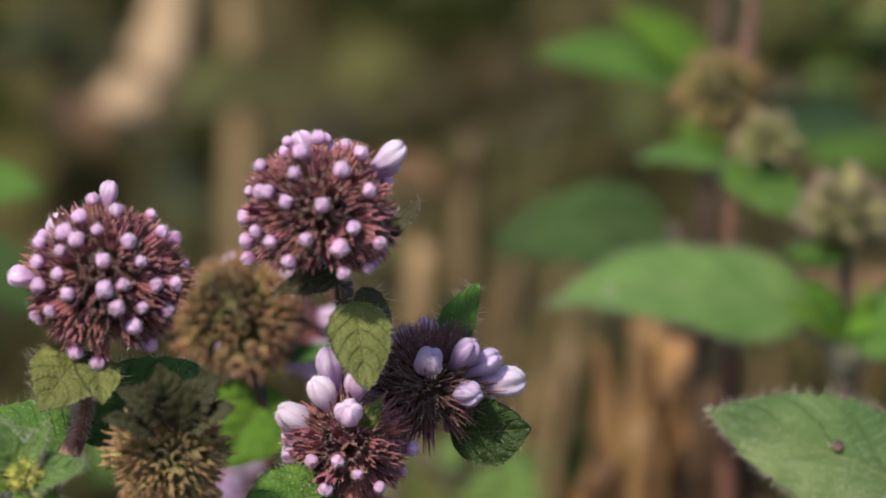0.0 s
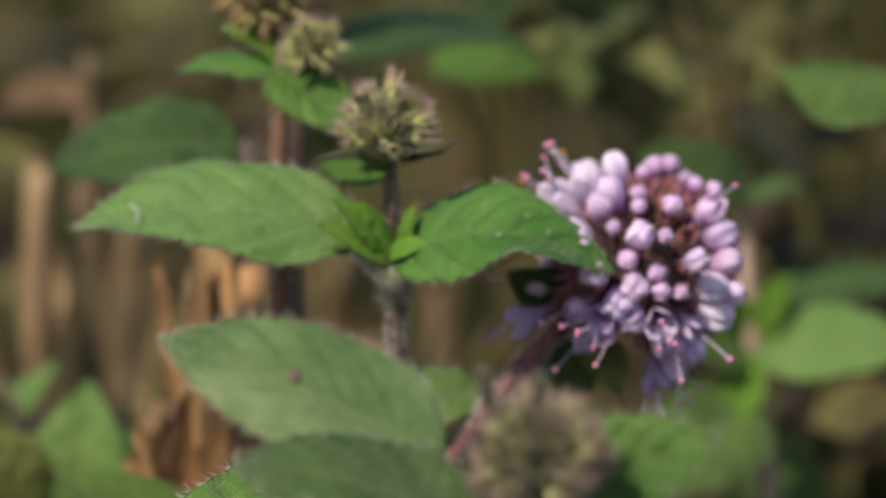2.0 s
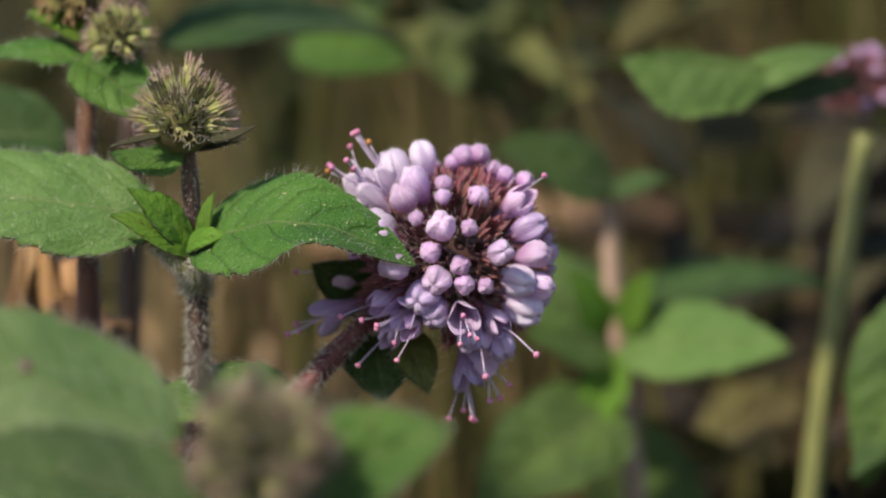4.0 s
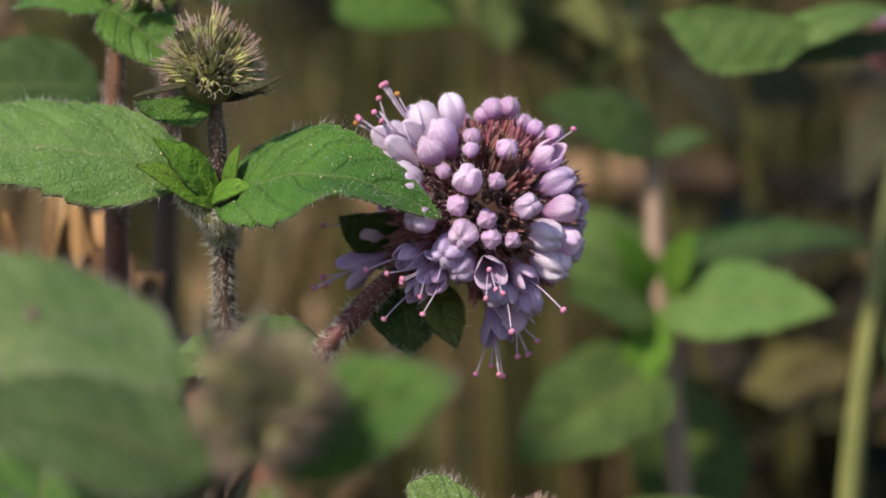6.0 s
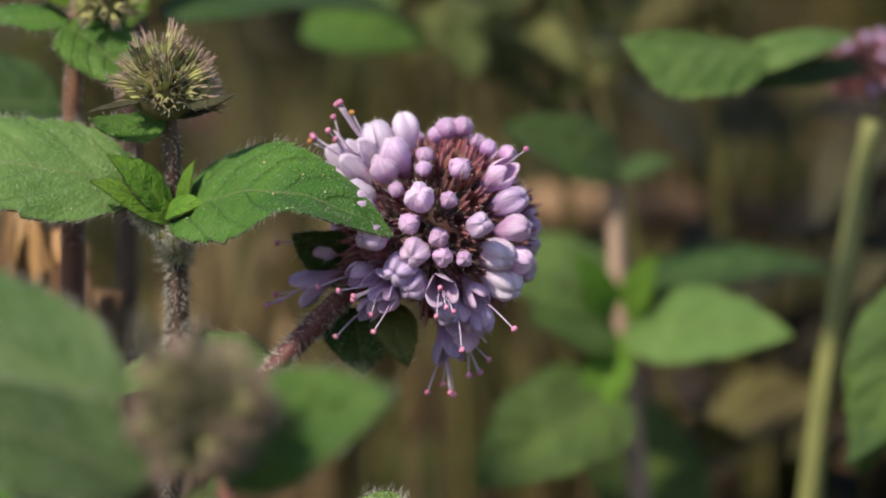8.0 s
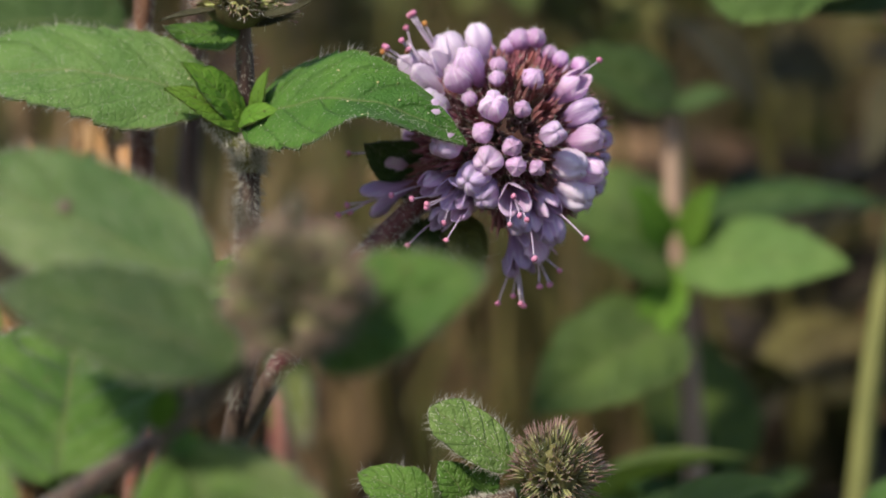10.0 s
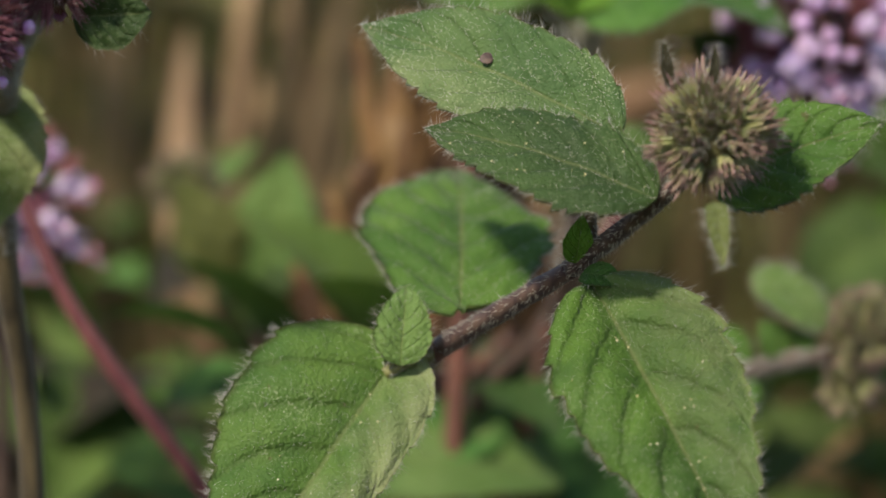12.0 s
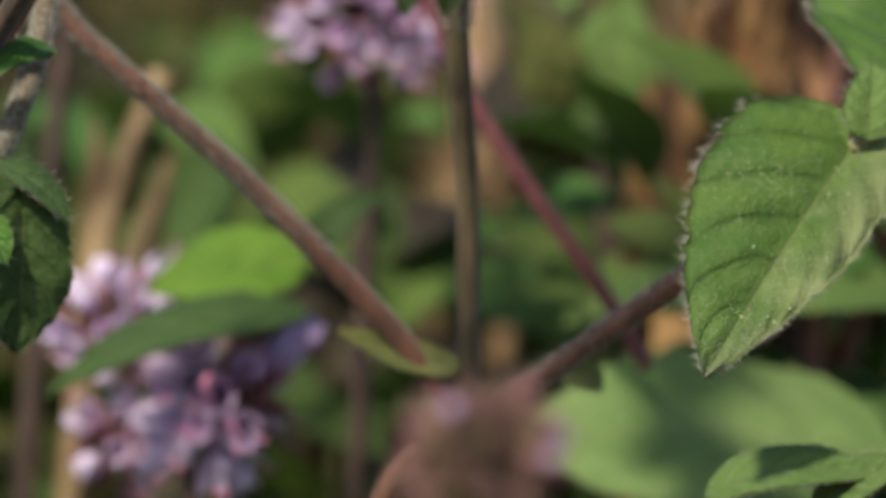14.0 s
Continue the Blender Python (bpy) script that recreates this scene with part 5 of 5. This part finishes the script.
leaf(s1, (3.3, 89.0, 187.6), (10.9, 87.0, 189.4), (-0.1, -0.6, 0.8), 4.4, LEAF_DARK, bow=0.06, nu=30, nv=9, hair=0, seed=126)
leaf(s1, (3.4, 90.0, 171.8), (-13.0, 98.0, 177.3), (0.15, -0.7, 0.7), 13.0, LEAF_OLIVE, bow=0.08, nu=40, nv=13, hair=0, seed=127)
leaf(s1, (4.4, 90.0, 172.8), (29.1, 98.0, 174.8), (-0.05, -0.35, 0.92), 11.0, LEAF_DARK, bow=0.10, nu=40, nv=13, hair=0, seed=128)
leaf(s1, (4.6, 87.0, 169.3), (25.2, 78.0, 169.7), (-0.1, -0.75, 0.6), 11.0, LEAF_PALE, bow=0.05, nu=40, nv=13, hair=0, seed=129)
leaf(s1, (3.2, 87.0, 168.8), (-6.7, 80.0, 171.8), (0.2, -0.7, 0.6), 8.0, LEAF_OLIVE, bow=0.05, nu=36, nv=11, hair=0, seed=130)
leaf(s1, (2.8, 88.0, 170.8), (-1.2, 84.0, 178.8), (0.4, -0.8, 0.3), 5.0, LEAF_FRESH, bow=0.05, nu=30, nv=9, hair=0, seed=131)
leaf(s1, (4.6, 88.0, 170.8), (8.8, 84.0, 178.8), (-0.4, -0.8, 0.3), 5.0, LEAF_FRESH, bow=0.05, nu=30, nv=9, hair=0, seed=132)
leaf(s1, (4.2, 85.0, 161.8), (-12.7, 74.0, 152.3), (0.1, -0.75, 0.6), 15.0, LEAF_OLIVE, bow=0.10, nu=40, nv=13, hair=0, seed=133)
leaf(s1, (3.6, 87.0, 168.8), (0.3, 82.0, 158.8), (0.3, -0.8, 0.3), 6.0, LEAF_FRESH, bow=0.05, nu=30, nv=9, hair=0, seed=134)
q1 = thing("mint_plant", (44, 62, 0), "mint sprig with a long green leaf", "plant", "mint plants")
stem(q1, [(46, 62, 0), (43.4, 62.0, 100.7), (41.7, 62.0, 180.6)], 1.4, 1.0, STEM_GREEN, hair=0)
leaf(q1, (41.7, 61.0, 178.6), (33.7, 58.0, 156.1), (-0.2, -0.85, 0.4), 12.0, LEAF_OLIVE, bow=0.06, nu=40, nv=13, hair=0, seed=136)
leaf(q1, (41.6, 61.0, 165.6), (32.2, 56.0, 157.6), (-0.2, -0.6, 0.7), 6.0, LEAF_DARK, bow=0.06, nu=36, nv=11, hair=0, seed=137)

# ---- the small bud sprig low in front of the flower ----
b2 = thing("mint_plant", (-30, -8, 0), "small mint side shoot with a round yellow-green bud head", "plant", "mint plants")
stem(b2, [(-34, -6, 0), (-32.6, -8.0, 110.4), (-24.4, -11.0, 147.3), (-16.3, -12.0, 151.8), (-7.3, -13.0, 154.1)], 1.1, 0.85, STEM_DARK, hair_from=0.7, hair=1.4)
head(b2, (-3.0, -14.0, 157.0), 3.4, 5.6, calyx="green", count=88, seed=141, scale=0.86, low=-0.85, tilt=(0.4, -0.3, 0.8), rough=0.14, lift=0.3)
head(b2, (-4.9, -14.0, 150.4), 2.2, 4.4, calyx="green", count=48, seed=142, scale=0.8, low=-0.9, rough=0.15)
leaf(b2, (-7.7, -13.0, 157.1), (-16.7, -12.0, 163.5), (0.4, -0.75, 0.4), 6.2, LEAF_PALE, bow=0.06, nu=60, nv=15, hair=3.0, seed=143, wide=0.72, serr=0.03, broad=0.35)
leaf(b2, (-16.8, -11.0, 152.3), (-24.8, -8.0, 155.8), (0.2, -0.75, 0.5), 6.4, LEAF, bow=0.1, nu=40, nv=13, hair=0.9, seed=144)
leaf(b2, (-12.8, -12.0, 153.7), (-15.7, -12.0, 157.7), (0.2, -0.8, 0.4), 4.6, LEAF, bow=0.1, nu=30, nv=11, hair=0.7, seed=145)
leaf(b2, (-10.8, -12.0, 154.3), (-9.9, -13.0, 158.3), (-0.2, -0.8, 0.4), 3.6, LEAF, bow=0.1, nu=30, nv=11, hair=0.6, seed=146)
leaf(b2, (-16.3, -12.0, 151.3), (-21.8, -13.0, 146.8), (0.2, -0.75, 0.5), 6.5, LEAF, bow=0.1, nu=36, nv=11, hair=0.6, seed=147)

c1 = thing("mint_plant", (-62, 28, 0), "hairy pinkish red mint runner with a forked node", "plant", "mint plants")
stem(c1, [(-62, 28, 0), (-60, 27, 90), (-56.5, 26.0, 141.7), (-52.1, 26.0, 146.1)], 1.2, 1.0, STEM_WINE, hair_from=0.8, hair=2.0)
stem(c1, [(-52.1, 26.0, 146.1), (-51.8, 25.0, 150.2), (-51.3, 24.0, 155.6)], 1.1, 0.9, STEM_PINK, hair=4.0, name="shoot", n=24)
stem(c1, [(-51.7, 25.0, 146.5), (-48.8, 24.0, 149.3), (-45.4, 24.0, 152.4)], 0.9, 0.6, STEM_BROWN, hair=1.0, name="shoot", n=24)
stem(c1, [(-52.1, 26.0, 145.8), (-48.7, 27.0, 145.2), (-45.1, 28.0, 145.6)], 0.9, 0.8, STEM_WINE, hair=2.0, name="shoot", n=24)
leaf(c1, (-51.8, 25.0, 145.6), (-45.4, 22.0, 141.4), (0.1, -0.6, 0.8), 7.0, LEAF_DARK, bow=0.10, nu=40, nv=13, hair=0.6, seed=181)
stem(c1, [(-46, 92, 0), (-45.4, 93, 80), (-44.6, 93.5, 139), (-44.2, 93, 152)], 1.5, 1.2, STEM_PINK, hair=0, name="stem")

# ---- the sprig at the back on the other side ----
p1 = thing("mint_plant", (-74, 60, 0), "mint sprig with small green buds and pointed leaves", "plant", "mint plants")
stem(p1, [(-70, 58, 0), (-74.0, 59.0, 101.1), (-78.7, 60.0, 148.6), (-85.8, 60.0, 161.2), (-88.7, 60.0, 168.2)], 1.3, 1.0, STEM_DARK, hair=0)
head(p1, (-89.2, 60.0, 166.7), 2.6, 5.2, calyx="green", count=60, seed=151, scale=0.8, low=-0.7)
leaf(p1, (-87.8, 61.0, 164.2), (-80.5, 69.0, 172.1), (-0.4, -0.8, 0.4), 4.5, LEAF_PALE, bow=0.05, nu=30, nv=9, hair=0, seed=152)
leaf(p1, (-78.5, 60.0, 149.5), (-76.0, 58.0, 171.4), (-0.2, -0.8, 0.45), 15.0, LEAF_PALE, bow=0.06, nu=40, nv=13, hair=0, seed=153)
leaf(p1, (-81.8, 60.0, 153.1), (-73.1, 55.0, 157.1), (-0.1, -0.7, 0.6), 9.0, LEAF_DARK, bow=0.06, nu=36, nv=11, hair=0, seed=154)
leaf(p1, (-83.5, 58.0, 155.0), (-90.0, 54.0, 168.5), (0.0, -0.8, 0.5), 10.0, LEAF_WORN, bow=0.06, nu=36, nv=11, hair=0, seed=155)
t1 = thing("mint_plant", (-66, 46, 0), "mint sprig with one broad dark leaf", "plant", "mint plants")
stem(t1, [(-54, 48, 0), (-56.3, 47.0, 120.9), (-55.8, 46.0, 200.8)], 1.3, 1.0, STEM_DARK, hair=0)
leaf(t1, (-56.4, 46.0, 200.3), (-79.4, 44.0, 198.3), (0.1, -0.72, 0.6), 13.0, LEAF_DARK, bow=0.10, nu=40, nv=13, hair=0, seed=157)
u1 = thing("mint_plant", (-50, 62, 0), "mint sprig with long leaves far behind", "plant", "mint plants")
stem(u1, [(-54, 64, 0), (-53.5, 63.0, 121.0), (-49.9, 60.0, 212.8), (-45.8, 60.0, 240.7)], 1.5, 1.1, STEM_DARK, hair=0)
leaf(u1, (-50.9, 60.0, 217.8), (-73.4, 58.0, 221.4), (0.1, -0.6, 0.75), 9.0, LEAF, bow=0.08, nu=36, nv=11, hair=0, seed=159)
leaf(u1, (-49.4, 60.0, 218.8), (-62.8, 57.0, 227.3), (0.3, -0.8, 0.4), 6.5, LEAF_FRESH, bow=0.05, nu=36, nv=11, hair=0, seed=160)
leaf(u1, (-49.5, 60.0, 213.8), (-54.9, 56.0, 207.3), (0.3, -0.8, 0.4), 6.0, LEAF_FRESH, bow=0.05, nu=36, nv=11, hair=0, seed=161)
leaf(u1, (-47.0, 62.0, 208.8), (-20.5, 100.0, 203.8), (0.0, -0.6, 0.8), 10.0, LEAF_DARK, bow=0.10, nu=36, nv=11, hair=0, seed=162)
leaf(u1, (-35.4, 98.0, 204.4), (-20.5, 102.0, 202.4), (0.0, -0.7, 0.7), 8.0, LEAF, bow=0.08, nu=36, nv=11, hair=0, seed=163)


v1 = thing("mint_plant", (-150, 40, 0), "mint sprig with a plain green leaf behind the flowers", "plant", "mint plants")
stem(v1, [(-148, 40, 0), (-150, 40, 100), (-145.3, 40.0, 200.9), (-147.3, 40.0, 207.4)], 1.4, 1.0, STEM_DARK, hair=0)
leaf(v1, (-147.3, 40.0, 207.4), (-135.0, 36.0, 207.0), (0.1, -0.75, 0.6), 7.0, LEAF, bow=0.08, nu=40, nv=13, hair=0, seed=170)
leaf(v1, (-145.3, 40.0, 200.9), (-136.8, 36.0, 191.3), (0.1, -0.75, 0.6), 8.0, LEAF_DARK, bow=0.08, nu=40, nv=13, hair=0, seed=171)


# ---- dry stalks ----
def dry_stalk(points, r0, r1, mat, flat=0.0, seed=0, label="", group="dry stalks"):
    ob = thing("dry_stalk", points[0], label or "upright dry tan plant stalk", "stalk", group)
    org = np.array(WORLD[ob.name].translation) / MM
    n = 26
    c = along(points, n)
    rng = np.random.default_rng(seed)
    rad = np.linspace(r0, r1, n) * (1 + 0.10 * np.sin(np.linspace(0, 12 + seed % 5, n)))
    v, f, uv, d = tube_geo(c - org, rad, 12, 0.05, 0.05, 0.05, seed)
    part("stalk", solid("stalk", v, f, mat, uv), ob, org)
    # a dry leaf sheath that has split away
    k = n // 2
    for side in (-1, 1):
        a = c[k] + np.array([side * r0 * 0.8, -r0 * 0.6, 0])
        top = c[min(k + 9, n - 1)] + np.array([side * r0 * (1.6 + rng.random() * 1.5), -r0 * rng.random() * 2, rng.uniform(-4, 6)])
        leaf(ob, a, top, (side * 0.6, -0.8, 0.1), r0 * 2.6, mat, bow=0.05 * rng.normal(), fold=-0.4, nu=20, nv=7, hair=0, name="sheath", serr=0.0, seed=seed)
    return ob


HUSK = thing("dry_husks", (-60, 34, 0), "crumpled orange-brown dry husks round a stalk bundle", "dry husks").name
stem(bpy.data.objects[HUSK], [(-60, 34, 0), (-60, 35, 80), (-60, 34, 150)], 2.4, 1.8, STRAW_ORANGE, hair=0, name="stalk")
for k, (x, y, z, lean, r) in enumerate([
    (-61, 40, 190, 2, 2.6), (-57.0, 43, 187, 1, 2.4), (-65, 46, 178, 3, 3.0), (-53, 41, 180, 3, 2.4), (-59, 36, 178, -2, 2.8), (-68, 48, 170, 4, 2.4), (-50.0, 45, 172, 4, 2.4), (-63, 38, 175, 4, 2.8),
    (-55.5, 38, 183, -2, 2.4), (-66.5, 40, 172, 4, 2.2), (-48, 42, 166, 4, 2.2), (-71, 45, 162, 4, 2.4)]):
    dry_stalk([(x - 2, y, 0), (x - 1, y + 2, 90), (x, y, 140), (x + lean * 0.7, y - 3, z)], r * 1.1, r * 0.9, STRAW_ORANGE, seed=k, label="cracked orange-brown dry stalk in a bundle", group="dry stalk bundle")
    husk = bpy.data.objects[HUSK]
    rng = np.random.default_rng(300 + k)
    for q in range(4):
        dx, dz = rng.uniform(-4, 4), rng.uniform(-26, 3)
        leaf(husk, (x + dx, y - 4 - rng.uniform(0, 4), z + dz - rng.uniform(18, 32)), (x + dx + rng.uniform(-3, 6), y - 5 - rng.uniform(0, 5), z + dz), (rng.normal(0, 0.5), -0.85, rng.normal(0, 0.2)), rng.uniform(3.0, 6.5), STRAW_ORANGE, bow=rng.normal(0, 0.06), fold=rng.uniform(-0.7, 0.5), wave=0.10, quilt=0.12, nu=26, nv=9, hair=0, name="husk", serr=0.35, teeth=5, wide=0.6, broad=0.8, seed=k * 3 + q)
for k, (x, y, z, lean, r) in enumerate([
    (-80.6, 125, 204, 1, 3.8), (-87.5, 120, 190, 2, 2.8), (-70, 121, 176, 4, 3.0), (-95, 200, 172, 4, 3.0), (-86, 210, 160, -5, 3.2), (-66, 215, 174, 3, 3.0), (-58, 190, 170, 8, 2.6), (-48, 170, 160, 2, 2.4), (-39, 160, 168, 3, 2.2)]):
    dry_stalk([(x - lean, y, 0), (x - lean * 0.6, y + 3, 90), (x, y, z - 30), (x + lean, y - 3, z)], r, r * 0.3, STRAW, seed=20 + k)
bent = thing("dry_stalk", (-113, 206, 0), "bent pale tan dry reed with a hanging leaf", "stalk", "dry stalks")
stem(bent, [(-113, 206, 0), (-114.0, 208, 110), (-111.1, 208.0, 194.2), (-111.1, 208.0, 209.4), (-112.5, 208.0, 221.2)], 2.8, 2.4, STRAW, hair=0, name="stalk")
stem(bent, [(-112.7, 208.0, 221.2), (-117.4, 204.0, 225.8), (-120.7, 205.0, 219.9), (-121.8, 205.0, 213.2), (-124.2, 205.0, 205.6), (-129.1, 205.0, 198.1)], 2.4, 5.4, STRAW_PALE, hair=0, name="reed_leaf")
dry_stalk([(-148, 44, 0), (-145, 42, 90), (-141.3, 40, 137), (-134.9, 40, 158)], 2.2, 1.6, STRAW, seed=50, label="thin yellow straw standing askew")
log = thing("dry_stalk", (4, 184, 172), "fallen brown stalk lying across the plants", "stalk", "dry stalks")
lv, lf, luv, _ = tube_geo(along([(-44, 206, 168), (-22, 186, 173.5), (-2, 182, 173.4), (14, 182, 172), (19, 184, 171.5), (23, 188, 170)], 26) - np.array([4, 184, 172]), np.linspace(3.2, 2.4, 26), 12, 0.04, 0.1, 0.06, 4)
part("stalk", solid("stalk", lv, lf, STRAW_DARK, luv), log, (4, 184, 172))
leaf(log, (-8, 180, 174), (14, 178, 175), (0, -0.9, 0.4), 5.0, STRAW_DARK, bow=0.05, fold=-0.4, nu=20, nv=7, hair=0, name="sheath", serr=0.0)


# ---- the green behind ----
def blades(name, label, count, area, heights, widths, mat, seed, lean=0.35):
    """Grass blades, rooted over an area."""
    rng = np.random.default_rng(seed)
    x, y = rng.uniform(area[0], area[1], count), rng.uniform(area[2], area[3], count)
    h, w = rng.uniform(*heights, count), rng.uniform(*widths, count)
    a, b = rng.uniform(0, 6.28, count), rng.normal(0, lean, count)
    seg = 6
    t = np.linspace(0, 1, seg)
    cx = x[:, None] + (np.cos(a) * b * h)[:, None] * t**1.8
    cy = y[:, None] + (np.sin(a) * b * h)[:, None] * t**1.8
    cz = h[:, None] * (t - 0.22 * np.abs(b)[:, None] * t**2) - 3
    ww = w[:, None] / 2 * (1 - t**2.2) + 0.05
    dx, dy = -np.sin(a)[:, None], np.cos(a)[:, None]
    left = np.stack([cx + dx * ww, cy + dy * ww, cz], -1)
    right = np.stack([cx - dx * ww, cy - dy * ww, cz], -1)
    mid = np.stack([cx + np.cos(a)[:, None] * ww * 0.5, cy + np.sin(a)[:, None] * ww * 0.5, cz], -1)
    v = np.stack([left, mid, right], 2).reshape(-1, 3)
    base = (np.arange(count)[:, None] * seg + np.arange(seg - 1)[None]).ravel() * 3
    f = np.concatenate([np.stack([base, base + 1, base + 4, base + 3], 1), np.stack([base + 1, base + 2, base + 5, base + 4], 1)])
    return tagged(part(name, solid(name, v, f, mat)), label, "grass", kind="stuff")


def foliage(name, label, count, area, heights, sizes, mat, seed):
    """Many small ovate leaves on the plants behind, joined."""
    rng = np.random.default_rng(seed)
    nu, nv = 8, 5
    u, v = np.linspace(0, 1, nu), np.linspace(-1, 1, nv)
    U, V2 = np.meshgrid(u, v, indexing="ij")
    w = np.sin(math.pi * np.clip(u, 0.01, 0.99) ** 0.75)
    shape = np.stack([U, V2 * w[:, None] * 0.27, 0.35 * U * (1 - U) + 0.10 * np.abs(V2) * w[:, None]], -1).reshape(-1, 3)
    verts, faces, uvs = [], [], []
    gf = grid_faces(nu, nv)
    for i in range(count):
        p = np.array([rng.uniform(area[0], area[1]), rng.uniform(area[2], area[3]), rng.uniform(*heights)])
        s = rng.uniform(*sizes)
        a = rng.uniform(0, 6.28)
        fr = np.array(frame_of((math.cos(a), math.sin(a), rng.normal(0.0, 0.45)), (rng.normal(0, 0.4), rng.normal(-0.4, 0.4), 1)))
        verts.append(shape * s @ fr.T + p)
        faces.append(gf + i * nu * nv)
        uvs.append(np.stack([U.ravel(), (V2.ravel() + 1) / 2], 1))
    return tagged(part(name, solid(name, np.concatenate(verts), np.concatenate(faces), mat, np.concatenate(uvs))), label, "foliage", kind="stuff")


def litter(count, area, seed):
    rng = np.random.default_rng(seed)
    verts, faces = [], []
    nu, nv = 6, 4
    U, V2 = np.meshgrid(np.linspace(0, 1, nu), np.linspace(-1, 1, nv), indexing="ij")
    shape = np.stack([U, V2 * np.sin(math.pi * np.clip(U, 0.03, 0.97)) * 0.2, 0.25 * U * (1 - U)], -1).reshape(-1, 3)
    gf = grid_faces(nu, nv)
    for i in range(count):
        x, y = rng.uniform(area[0], area[1]), rng.uniform(area[2], area[3])
        a = rng.uniform(0, 6.28)
        fr = np.array(frame_of((math.cos(a), math.sin(a), rng.normal(0, 0.2)), (rng.normal(0, 0.3), rng.normal(0, 0.3), 1)))
        verts.append(shape * [rng.uniform(15, 60)] * [1, rng.uniform(0.3, 1), 1] @ fr.T + [x, y, ground_height(x, y) + rng.uniform(0, 9)])
        faces.append(gf + i * nu * nv)
    return tagged(part("leaf_litter", solid("leaf_litter", np.concatenate(verts), np.concatenate(faces), LITTER)), "brown dead leaves and straw on the soil", "litter", kind="stuff")


foliage("undergrowth", "small green leaves scattered behind the flowers", 240, (-300, 160, 130, 330), (140, 300), (9, 24), LEAF_BACK, 28)
foliage("undergrowth", "clump of pale olive leaves behind the flower", 64, (-31, 8, 118, 150), (196, 230), (8, 20), LEAF_SOFT, 63)
foliage("undergrowth", "pale olive leaves behind the flowers", 90, (-60, 110, 150, 300), (190, 275), (8, 20), LEAF_SOFT, 61)
blades("grass", "sunlit olive grass stems behind the mint", 110, (-70, 110, 130, 260), (190, 290), (1.4, 3.2), GRASS, 62, 0.25)
foliage("undergrowth", "withered brown leaves scattered behind the flowers", 200, (-300, 160, 140, 330), (120, 290), (10, 26), LEAF_SERE, 29)
foliage("undergrowth", "green leaves round the foot of the dry stalks", 46, (-78, -44, 14, 30), (92, 150), (14, 26), LEAF_LOW, 30)
# two dark leaf clusters, added where the gaps between stems lie in shade
foliage("undergrowth", "dark brown leaves added as shade behind the stems", 110, (8, 75, 118, 190), (95, 188), (14, 32), LEAF_SHADE, 31)
foliage("undergrowth", "dark brown leaves added as shade low among the stems", 36, (-128, -84, 48, 110), (60, 150), (14, 30), LEAF_SHADE, 32)
litter(2600, (-420, 420, -60, 900), 7)
foliage("undergrowth", "low green leaves under the mint plants", 260, (-190, 120, 70, 240), (15, 118), (18, 40), LEAF_BACK, 8)
foliage("undergrowth", "bright low leaves behind the leaning stems", 200, (-230, -50, 55, 190), (95, 152), (16, 34), LEAF_LOW, 18)
foliage("undergrowth", "low leaves round the foot of the flower", 90, (-80, 40, 25, 95), (92, 142), (16, 32), LEAF_LOW, 19)
foliage("undergrowth", "soft green leaves behind the mint plants", 420, (-300, 260, 230, 560), (20, 215), (16, 42), LEAF_BACK, 9)
foliage("undergrowth", "dense green leaves further back", 1500, (-700, 700, 520, 1500), (10, 340), (30, 80), LEAF_BACK, 10)
blades("grass", "thin green and yellowed grass behind the flowers", 420, (-260, 220, 150, 420), (90, 240), (1.6, 4.0), GRASS, 11, 0.6)
blades("dry_grass", "bleached dry grass among the green", 330, (-280, 260, 300, 560), (90, 250), (2.0, 5.5), GRASS_DRY, 15, 0.7)
blades("dry_grass", "brown dry grass at the back", 1500, (-800, 800, 420, 1600), (120, 380), (2.5, 7), GRASS_DRY, 16, 0.7)
blades("grass", "tall grass at the back", 2000, (-800, 800, 420, 2000), (150, 420), (2.5, 7), GRASS, 12, 0.6)
blades("grass", "short grass on the near side", 2200, (-1500, 1500, -2600, -1000), (40, 140), (2.5, 6), GRASS, 13)
blades("grass", "low grass at the foot of the plants", 700, (-400, 400, -700, 60), (20, 70), (1.5, 3), GRASS, 14)

for k, x0 in enumerate((-1700, 450)):
    blades("grass", "meadow grass round the mint plants", 1500, (x0, x0 + 1250, -700, 1900), (60, 230), (2.5, 6), GRASS, 40 + k, 0.5)
    foliage("undergrowth", "low green leaves in the meadow round about", 420, (x0, x0 + 1250, -600, 1900), (10, 150), (30, 80), LEAF_BACK, 44 + k)
blades("dry_grass", "thin dry grass stems standing behind the mint", 170, (-210, 85, 112, 200), (130, 225), (0.9, 2.4), GRASS_DRY, 50, 0.22)
